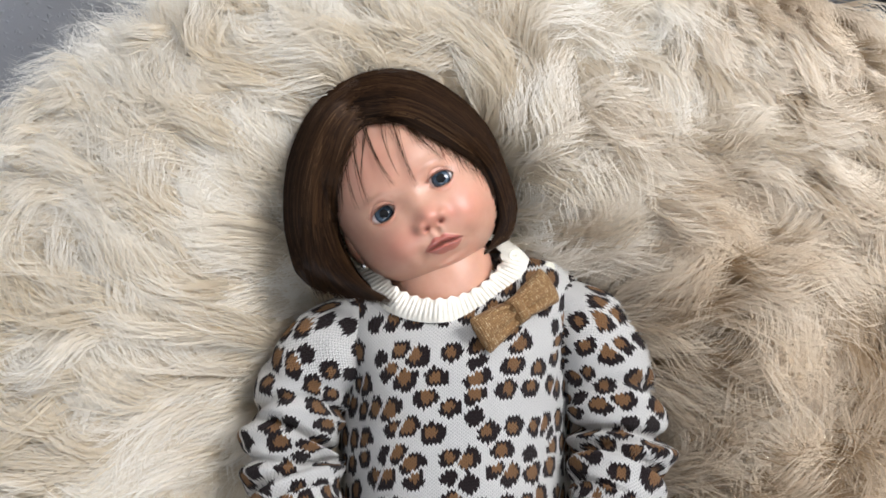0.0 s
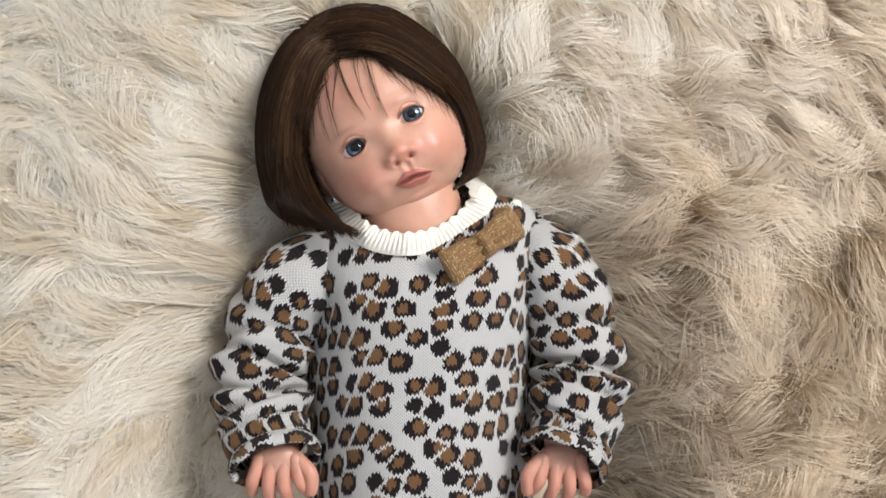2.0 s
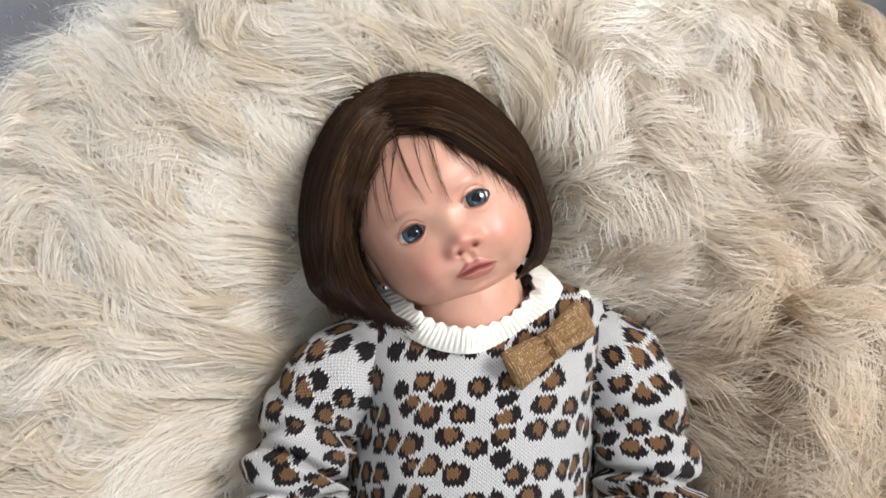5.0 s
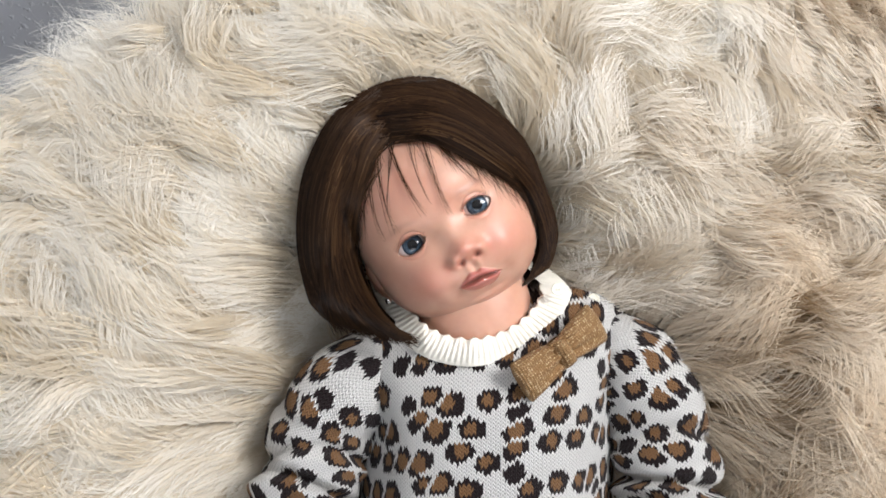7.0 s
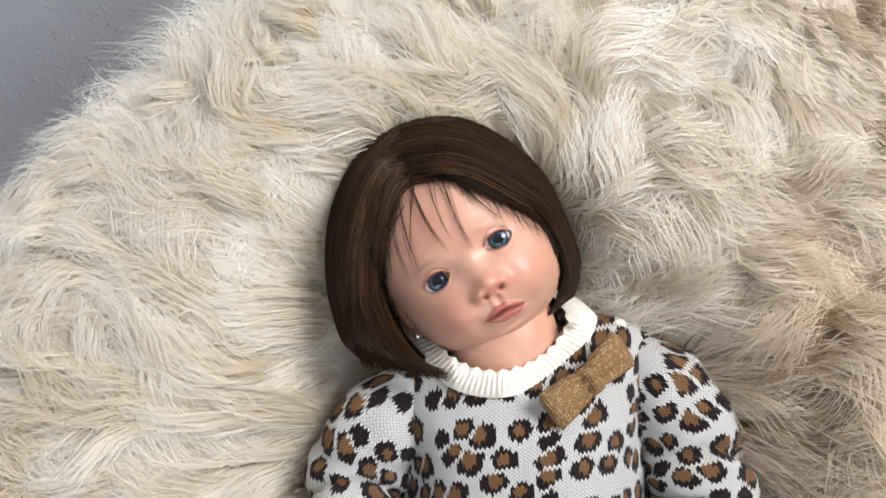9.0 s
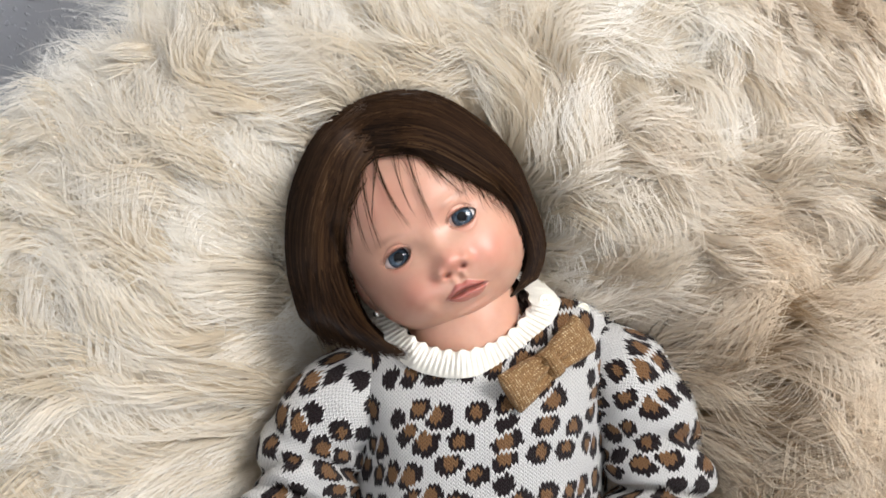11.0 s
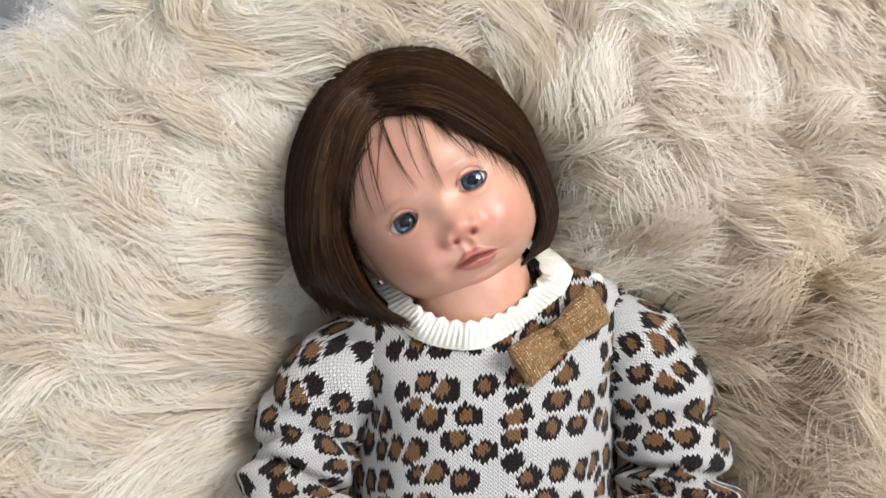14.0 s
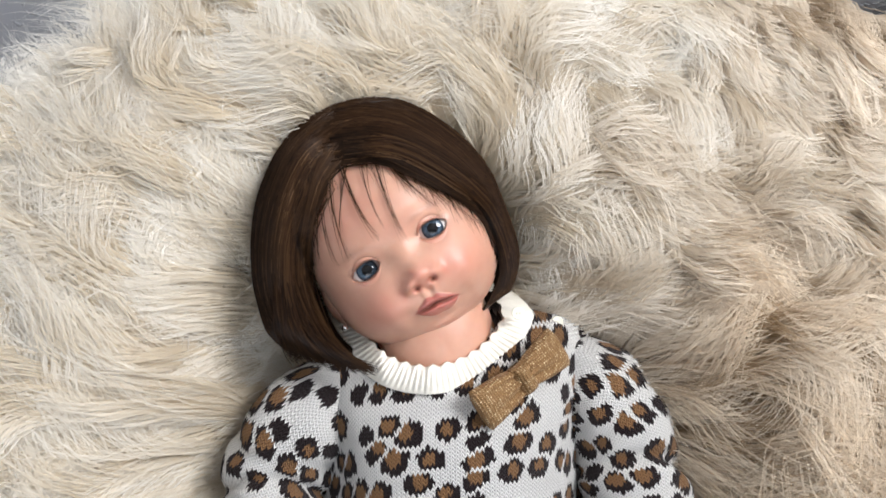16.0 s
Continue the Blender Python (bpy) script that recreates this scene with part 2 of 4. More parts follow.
def piebald_material():
    m, n, l, b = material("black_and_white_hair")
    uv = n.new("ShaderNodeUVMap")
    sep = n.new("ShaderNodeSeparateXYZ")
    l.new(uv.outputs[0], sep.inputs[0])
    l.new(ramp(n, l, sep.outputs[1], (0.2, (0.03, 0.03, 0.032)), (0.8, (0.75, 0.74, 0.72))), b.inputs["Base Color"])
    b.inputs["Roughness"].default_value = 0.55
    return m


PIEBALD = piebald_material()

# ---------------------------------------------------------------- helpers for meshes
# The bed's own axes: x across the doll, y towards her head, z out of the fur.
BED = pose(0, 0, EYE, TILT, 0, 0) @ Matrix(((1, 0, 0, 0), (0, 0, -1, 0.576), (0, 1, 0, 0), (0, 0, 0, 1)))


def U(x, z=0.036):
    """Across the bed, from the plan's x as seen from the plan's eye over a point at height z."""
    return (np.asarray(x, float) - 784) * (0.576 - z) / 1559


def V(y, z=0.036):
    return (441 - np.asarray(y, float)) * (0.576 - z) / 1559


def place(x, y, z):
    x, y, z = np.broadcast_arrays(np.asarray(x, float), np.asarray(y, float), np.asarray(z, float))
    return np.stack([U(x, z), V(y, z), z], -1)


class Shape:
    """Gathers pieces of one mesh: points, quads, a material slot, a uv and named values for each point."""

    def __init__(self):
        self.p, self.f, self.m, self.uv, self.val, self.count = [], [], [], [], {}, 0

    def add(self, p, f, slot=0, uv=None, **val):
        p = np.asarray(p, float).reshape(-1, 3)
        f = np.asarray(f, int).reshape(-1, 4)
        self.p.append(p), self.f.append(f + self.count), self.m.append(np.full(len(f), slot))
        self.uv.append(np.zeros((len(p), 2)) if uv is None else np.asarray(uv, float).reshape(-1, 2))
        for k, a in val.items():
            self.val.setdefault(k, []).append((self.count, np.asarray(a, float).ravel()))
        self.count += len(p)
        return self

    def mesh(self, name, mats, smooth=True):
        p, f, m, uv = (np.concatenate(a) for a in (self.p, self.f, self.m, self.uv))
        me = bpy.data.meshes.new(name)
        me.vertices.add(len(p))
        me.vertices.foreach_set("co", p.ravel())
        me.loops.add(f.size)
        me.loops.foreach_set("vertex_index", f.ravel())
        me.polygons.add(len(f))
        me.polygons.foreach_set("loop_start", np.arange(0, f.size, 4))
        for k in mats:
            me.materials.append(k)
        me.polygons.foreach_set("material_index", m)
        me.polygons.foreach_set("use_smooth", np.full(len(f), smooth))
        me.uv_layers.new(name="UVMap").data.foreach_set("uv", uv[f.ravel()].ravel())
        for k, rows in self.val.items():
            a = np.zeros(len(p))
            for s, r in rows:
                a[s:s + len(r)] = r
            me.attributes.new(k, "FLOAT", "POINT").data.foreach_set("value", a)
        me.update(calc_edges=True)
        me.validate()
        return me


def grid(n, m, wrap=False):
    """Quads of an n x m grid of points; wrap closes it along m."""
    i, j = np.meshgrid(np.arange(n - 1), np.arange(m if wrap else m - 1), indexing="ij")
    k = (j + 1) % m
    return np.stack([i * m + j, i * m + k, (i + 1) * m + k, (i + 1) * m + j], -1).reshape(-1, 4)


def ball(c, r, n=14, m=20, axis=None):
    """Points and quads of an ellipsoid; axis: a 3x3 turn."""
    th, ph = np.meshgrid(np.linspace(0.001, math.pi - 0.001, n), np.arange(m) / m * 2 * math.pi, indexing="ij")
    d = np.stack([np.sin(th) * np.cos(ph), np.sin(th) * np.sin(ph), np.cos(th)], -1) * np.asarray(r)
    if axis is not None:
        d = d @ np.asarray(axis).T
    return (d + np.asarray(c)).reshape(-1, 3), grid(n, m, True)


def spline(points, n):
    """A smooth line of n points through the given ones (Catmull-Rom)."""
    q = np.asarray(points, float)
    q = np.vstack([2 * q[0] - q[1], q, 2 * q[-1] - q[-2]])
    t = np.linspace(0, len(q) - 3 - 1e-9, n)
    i = t.astype(int)
    f = (t - i)[:, None]
    a, b, c, d = q[i], q[i + 1], q[i + 2], q[i + 3]
    return 0.5 * (2 * b + (c - a) * f + (2 * a - 5 * b + 4 * c - d) * f ** 2 + (3 * b - a - 3 * c + d) * f ** 3)


def tube(path, radius, m=24, squash=1.0, cap=True):
    """A tube along path (k x 3) with a radius for each point; squash flattens it along z."""
    path, radius = np.asarray(path), np.broadcast_to(radius, len(path)).astype(float)
    if cap:
        d0, d1 = path[0] - path[1], path[-1] - path[-2]
        d0, d1 = d0 / np.linalg.norm(d0), d1 / np.linalg.norm(d1)
        s = np.array([0.97, 0.8, 0.5, 0.02])
        h = np.sqrt(1 - s ** 2)
        path = np.vstack([path[0] + d0 * radius[0] * h[::-1, None], path, path[-1] + d1 * radius[-1] * h[:, None]])
        radius = np.concatenate([radius[0] * s[::-1], radius, radius[-1] * s])
    tan = np.gradient(path, axis=0)
    tan /= np.linalg.norm(tan, axis=1, keepdims=True) + 1e-12
    side = np.cross(tan, (0, 0, 1.0))
    side /= np.linalg.norm(side, axis=1, keepdims=True) + 1e-9
    up = np.cross(side, tan)
    a = np.arange(m) / m * 2 * math.pi
    p = path[:, None] + radius[:, None, None] * (np.cos(a)[None, :, None] * side[:, None] + squash * np.sin(a)[None, :, None] * up[:, None])
    return p, grid(len(path), m, True)


def ribbons(shape, paths, width, slot, rnd, up=(0, 0, 1.0), taper=0.25):
    """Thin flat hairs: paths is n x k x 3, width one for each."""
    n, k, _ = paths.shape
    tan = np.gradient(paths, axis=1)
    side = np.cross(tan, np.broadcast_to(up, tan.shape))
    side /= np.linalg.norm(side, axis=2, keepdims=True) + 1e-9
    t = np.linspace(0, 1, k)
    w = (np.asarray(width)[:, None] * (1 - (1 - taper) * t ** 2)[None])[..., None] * 0.5
    p = np.stack([paths - side * w, paths + side * w], 2).reshape(-1, 3)
    j = np.arange(k - 1)
    q = np.stack([2 * j, 2 * j + 1, 2 * j + 3, 2 * j + 2], -1)
    f = (np.arange(n) * 2 * k)[:, None, None] + q[None]
    uv = np.stack([np.broadcast_to(t[None, :, None], (n, k, 2)), np.broadcast_to(np.asarray(rnd)[:, None, None], (n, k, 2))], -1)
    shape.add(p, f, slot, uv)


def thing(name, mesh=None, at=BED, **tags):
    ob = new(name, mesh)
    ob.matrix_world = at
    return tagged(ob, **tags)


def part(name, mesh, parent, label=""):
    ob = new(name, mesh)
    ob.parent = parent
    return tagged(ob, label=label)


def box(x0, x1, y0, y1, z0, z1, mat, name="box", bevel=0.0):
    bm = bmesh.new()
    bmesh.ops.create_cube(bm, size=1, matrix=Matrix.LocRotScale(((x0 + x1) / 2, (y0 + y1) / 2, (z0 + z1) / 2), None, (x1 - x0, y1 - y0, z1 - z0)))
    if bevel:
        bmesh.ops.bevel(bm, geom=bm.edges[:], offset=bevel, segments=2, affect="EDGES", profile=0.5)
    me = bpy.data.meshes.new(name)
    bm.to_mesh(me)
    bm.free()
    me.materials.append(mat)
    return me


# ---------------------------------------------------------------- room
X0, X1, Y0, Y1, ZC = -1.8, 1.4, -2.0, 0.66, 2.9
thing("floor", box(X0, X1, Y0, Y1, -0.12, -0.012, FLOOR), Matrix(), kind="structure", label="dark wooden plank floor", category="floor")
thing("ceiling", box(X0, X1, Y0, Y1, ZC, ZC + 0.1, WHITE), Matrix(), kind="structure", label="white painted ceiling", category="ceiling")
thing("wall_north", box(X0, X1, Y1, Y1 + 0.12, -0.12, ZC + 0.1, WALL), Matrix(), kind="structure", label="grey painted wall with knocked-down plaster texture", category="wall")
thing("wall_west", box(X0 - 0.12, X0, Y0 - 0.12, Y1 + 0.12, -0.12, ZC + 0.1, WALL), Matrix(), kind="structure", label="plain grey painted wall", category="wall")


def wall_with_window(name, axis, c0, c1, lo, hi, w0, w1, z0, z1):
    """A wall whose thickness runs c0..c1 across axis, from lo to hi, with one opening."""
    ob = thing(name, None, Matrix(), kind="structure", label="grey painted wall with a window opening", category="wall")
    for a, b, e, g in ((lo, w0, -0.12, ZC + 0.1), (w1, hi, -0.12, ZC + 0.1), (w0, w1, -0.12, z0), (w0, w1, z1, ZC + 0.1)):
        me = box(c0, c1, a, b, e, g, WALL) if axis == "x" else box(a, b, c0, c1, e, g, WALL)
        part("wall_section", me, ob)
    return ob


wall_with_window("wall_east", "x", X1, X1 + 0.12, Y0 - 0.12, Y1 + 0.12, -0.10, 0.65, 1.7, 2.8)
wall_with_window("wall_south", "y", Y0 - 0.12, Y0, X0, X1, -0.5, 1.0, 0.95, 2.15)

# ---------------------------------------------------------------- head
CO, SI = 0.848, 0.530
HX, HY = 748, 374


def head_local(x, y):
    """From the plan's x, y to the head's own across and up."""
    dx, dy = np.asarray(x, float) - HX, HY - np.asarray(y, float)
    return dx * CO + dy * SI, -dx * SI + dy * CO


def head_plan(a, b):
    return HX + a * CO - b * SI, HY - (a * SI + b * CO)


def blob(a, b, ca, cb, ra, rb):
    return np.exp(-((a - ca) / ra) ** 2 - ((b - cb) / rb) ** 2)


def head_rim(psi):
    """How far the head's outline lies from its middle (0, 20), by the angle."""
    c, s = np.abs(np.cos(psi)), np.sin(psi)
    h = np.where(s > 0, 205.0, 138.0)
    w = np.where(np.cos(psi) > 0, 134.0, 140.0)
    return ((c / w) ** 2.5 + (np.abs(s) / h) ** 2.5) ** (-1 / 2.5)


EYE_B = 31.5


def eye_a(sgn):
    return 59.5 * sgn - 2.5


def almond(a, b, sgn):
    """Under 1 inside the opening of an eye; the outer corner sits a little lower."""
    x, y = (a - eye_a(sgn)) * sgn, b - EYE_B
    y = y + 0.07 * x
    k = np.clip(1 - np.abs(x / 25.0) ** 2.2, 0, 1)
    top = 11.8 * k ** 0.66 + 0.01
    low = 11.6 * k ** 0.72 + 0.01
    v = np.where(y > 0, y / top, -y / low)
    return np.where(np.abs(x) < 25.0, v, 9.0)


def mouth(a, b):
    """Height over the line between the lips, and the depth of the upper and the lower lip there."""
    x = a - 2.0
    line = -68.0 - 0.15 * x - 0.0022 * x * x + 1.6 * np.exp(-(x / 7.0) ** 2)
    up = 15.5 * np.clip(1 - np.abs(x / 41.0) ** 1.9, 0, 1) + 3.2 * np.exp(-((np.abs(x) - 10) / 7.0) ** 2) - 2.0 * np.exp(-(x / 5.0) ** 2)
    low = 20.0 * np.clip(1 - np.abs(x / 36.0) ** 2.4, 0, 1)
    return b - line, np.maximum(up, 0.01), np.maximum(low, 0.01)


def head_height(a, b, eyes=True):
    """The face's relief, metres out of the fur, over the head's own plan."""
    psi = np.arctan2(b - 20, a)
    rho = np.clip(np.hypot(a, b - 20) / head_rim(psi), 0, 1)
    h = 0.002 + 0.047 * (1 - rho ** 2.5) ** 0.5
    k = 0.001
    h = h + 3.4 * k * blob(a, b, 0, 120, 90, 60)
    for s in (-1, 1):
        h = h + 5.6 * k * blob(a, b, 74 * s, -46, 44, 44) * (1 - rho ** 10)
        h = h - 4.2 * k * blob(a, b, 56 * s - 2, 34, 32, 20)
        h = h - 0.8 * k * blob(a, b, 30 * s - 1, 24, 14, 18)
        h = h + 1.8 * k * blob(a, b, 58 * s - 2, 64, 34, 13)
        h = h + 3.6 * k * blob(a, b, 24 * s + 4, -23, 11, 11)
        h = h - 3.6 * k * blob(a, b, 14.5 * s + 3, -31, 6.0, 4.0)
        h = h - 1.2 * k * blob(a, b, 46 * s + 2, -72 - 6 * s, 13, 13)
    h = h + 7.4 * k * blob(a, b, 4, -14, 23, 18) + 1.8 * k * blob(a, b, 1, 14, 18, 26)
    h = h + 3.6 * k * blob(a, b, 2, -64, 42, 26)
    q, up, low = mouth(a, b)
    x = a - 2.0
    tu, tl = np.clip(q / up, 0, 1), np.clip(-q / low, 0, 1)
    h = h + 2.3 * k * np.where(q > 0, np.sin(np.pi * tu ** 0.8) ** 1.5, 0) * np.clip(up / 14, 0, 1)
    h = h + 4.0 * k * np.where(q < 0, np.sin(np.pi * tl ** 0.75) ** 1.5, 0) * np.clip(low / 18, 0, 1)
    h = h - 2.0 * k * np.exp(-(q / 3.0) ** 2) * np.exp(-(x / 34.0) ** 4)
    h = h - 1.0 * k * blob(a, b, 3, -43, 5, 8)
    for s in (-1, 1):
        h = h + 0.7 * k * blob(a, b, 10 * s + 3, -43, 4.5, 9)
    h = h - 2.2 * k * blob(a, b, 0, -94, 28, 6)
    h = h + 5.0 * k * blob(a, b, -2, -111, 38, 18)
    if eyes:
        for s in (-1, 1):
            e = almond(a, b, s)
            near = np.abs(a - eye_a(s)) < 27
            h = h + np.where(b > EYE_B, 1.0, 0.4) * k * np.exp(-((e - 1.3) / 0.28) ** 2) * near
            h = h - np.where(b > EYE_B, 0.7, 0.15) * k * np.exp(-((e - 1.85) / 0.16) ** 2) * near
            h = h - 6.0 * k * np.clip((1.05 - e) / 0.07, 0, 1)
    return h


def doll_head(shape):
    """Vinyl head: one front sheet with the face in relief, and the back of the skull."""
    n, m = 190, 300
    s = np.linspace(0.0005, 1, n) ** 0.9
    psi = np.arange(m) / m * 2 * math.pi
    S, P = np.meshgrid(s, psi, indexing="ij")
    R = head_rim(P) * S
    a, b = R * np.cos(P), 20 + R * np.sin(P)
    h = head_height(a, b)
    x, y = head_plan(a, b)
    q, up, low = mouth(a, b)
    lip = np.where(q > 0, np.clip((up - q) / 3.5, 0, 1) * np.clip(up / 4, 0, 1), np.clip((low + q) / 4.5, 0, 1) * np.clip(low / 5, 0, 1))
    blush = 0.75 * blob(a, b, 70, -30, 40, 34) + 0.75 * blob(a, b, -70, -30, 40, 34) + 0.8 * blob(a, b, 4, -16, 26, 20)
    blush = blush + 0.35 * blob(a, b, 0, -108, 40, 16) + 0.45 * blob(a, b, -40, 120, 60, 50) + 0.25 * blob(a, b, 30, 60, 40, 30)
    for g in (-1, 1):
        blush = blush + 0.45 * np.exp(-((almond(a, b, g) - 1.4) / 0.5) ** 2)
        blush = blush + 0.9 * blob(a, b, 14.5 * g + 3, -31, 8, 6) + 0.5 * blob(a, b, 38 * g + 4, -28, 7, 12)
    # darker mouth line, nostrils, eyebrows, lash lines and lid creases
    brow = 0.6 * np.exp(-(q / 2.2) ** 2) * np.exp(-((a - 2) / 36.0) ** 6)
    for g in (-1, 1):
        brow = brow + 0.7 * blob(a, b, 14.5 * g + 3, -31.5, 5.0, 3.0)
        brow = brow + 0.32 * np.exp(-((b - 66 + 0.006 * (a - 62 * g) ** 2) / 5) ** 2) * np.exp(-((a - 60 * g) / 27) ** 4)
        e = almond(a, b, g)
        brow = brow + np.where(b > EYE_B, 1.0, 0.55) * np.exp(-((e - 1.06) / np.where(b > EYE_B, 0.19, 0.15)) ** 2) + 0.35 * np.exp(-((e - 1.85) / 0.12) ** 2) * (b > EYE_B + 6)
    shape.add(place(x, y, h), grid(n, m, True), 0, None, lips=lip, blush=np.clip(blush, 0, 1), brow=np.clip(brow, 0, 1))
    s = np.linspace(0, 1, 16)
    S, P = np.meshgrid(s, psi[::6], indexing="ij")
    R = head_rim(P) * np.cos(S * math.pi / 2 * 0.999)
    x, y = head_plan(R * np.cos(P), 20 + R * np.sin(P))
    shape.add(place(x, y, 0.002 - 0.052 * np.sin(S * math.pi / 2)), grid(16, 50, True), 0)
    # eyeballs, lashes
    for g in (-1, 1):
        ex, ey = head_plan(eye_a(g), EYE_B)
        hz = float(head_height(np.array(eye_a(g)), np.array(EYE_B), False))
        r = 0.0098
        c = place(ex, ey, hz)
        c[2] += -0.0004 - r
        p, f = ball(c, (r, r, r), 40, 40)
        gaze = np.array([0.02, 0.05, 1.0])
        gaze /= np.linalg.norm(gaze)
        er = np.arccos(np.clip(((p - c) / r) @ gaze, -1, 1)) * r / 0.0090
        shape.add(p, f, 1, None, eye_r=er)
        t = np.linspace(-0.95, 0.95, 26)
        paths = []
        for k, q in enumerate(t):
            for up in (1, -1):
                if up < 0 and k % 2:
                    continue
                la = eye_a(g) + 24.5 * q
                lb = EYE_B + up * (12.0 if up > 0 else 11.0) * (1 - abs(q) ** 2.2) ** 0.65 - 0.07 * 24.5 * q * g
                ln = (6.0 + 4.0 * max(0, q * g)) if up > 0 else 2.6
                z0 = float(head_height(np.array(la), np.array(lb + up * 2.5)))
                row = []
                for w in (0, 0.5, 1.0):
                    xx, yy = head_plan(la + q * ln * w * 0.7, lb + up * ln * w)
                    row.append(place(xx, yy, z0 + 0.0003 + 0.0016 * w))
                paths.append(row)
        ribbons(shape, np.array(paths), np.full(len(paths), 0.00022), 2, np.zeros(len(paths)))
    # ear and stud beside her right cheek
    ex, ey = head_plan(-132, 6)
    p, f = ball(place(ex, ey, 0.002), (0.006, 0.014, 0.011), 12, 18, Matrix.Rotation(radians(32), 3, "Z"))
    shape.add(p, f, 0, None, blush=np.full(len(p), 0.3))
    p, f = ball(place(644, 472, 0.019), (0.0019,) * 3, 10, 12)
    shape.add(p, f, 3)


LEFT_EDGE = ((203, 225, 250, 300, 350, 400, 430, 470, 500, 530), (640, 622, 611, 601, 596, 600, 609, 626, 650, 680))
RIGHT_EDGE = ((203, 210, 235, 262, 280, 300, 320, 340, 380, 420, 450, 530), (645, 700, 752, 800, 826, 848, 864, 873, 879, 873, 862, 850))
HAIR_X, HAIR_Y = 708, 325
RIM_A = (-180, -165, -152, -140, -132, -119, -90, -50, -34, -27, -20, -12, 0, 11, 25, 39, 52, 67, 81, 98, 121, 140, 155, 165, 180)
RIM_R = (204, 214, 226, 243, 243, 224, 190, 188, 200, 216, 215, 211, 197, 186, 185, 184, 184, 189, 199, 206, 207, 205, 202, 203, 204)


def hair_rim(x, y):
    """The bob's outline round its middle, by the angle."""
    return np.interp(np.degrees(np.arctan2(HAIR_Y - y, x - HAIR_X)), RIM_A, RIM_R)


def hair_height(x, y):
    """The outside of the bobbed hair over the plan; it lies close to the face at its opening."""
    x, y = np.asarray(x, float), np.asarray(y, float)
    rho = np.clip(np.hypot(x - HAIR_X, y - HAIR_Y) / (hair_rim(x, y) + 2), 0, 1)
    hull = -0.012 + 0.066 * (1 - rho ** 2.6) ** 0.55
    a, b = head_local(x, y)
    inside = np.hypot(a, b - 20) / head_rim(np.arctan2(b - 20, a)) < 0.985
    skin = np.where(inside, head_height(a, b, False), 0.006)
    off = np.maximum(np.maximum(np.interp(y, *LEFT_EDGE) - x, x - np.interp(y, *RIGHT_EDGE)), 205 - y)
    far = np.sin(np.clip(off / 60, 0, 1) * math.pi / 2)
    return np.maximum(hull * far + (skin + 0.002) * (1 - far), np.where(inside, skin + 0.0016, -1))


def on_face(x, y):
    return (y > 205) & (x > np.interp(y, *LEFT_EDGE)) & (x < np.interp(y, *RIGHT_EDGE))


def bez(p0, p1, p2, p3, k):
    t = np.linspace(0, 1, k)[None, :, None]
    p0, p1, p2, p3 = (q[:, None, :] for q in (p0, p1, p2, p3))
    return (1 - t) ** 3 * p0 + 3 * t * (1 - t) ** 2 * p1 + 3 * t * t * (1 - t) * p2 + t ** 3 * p3


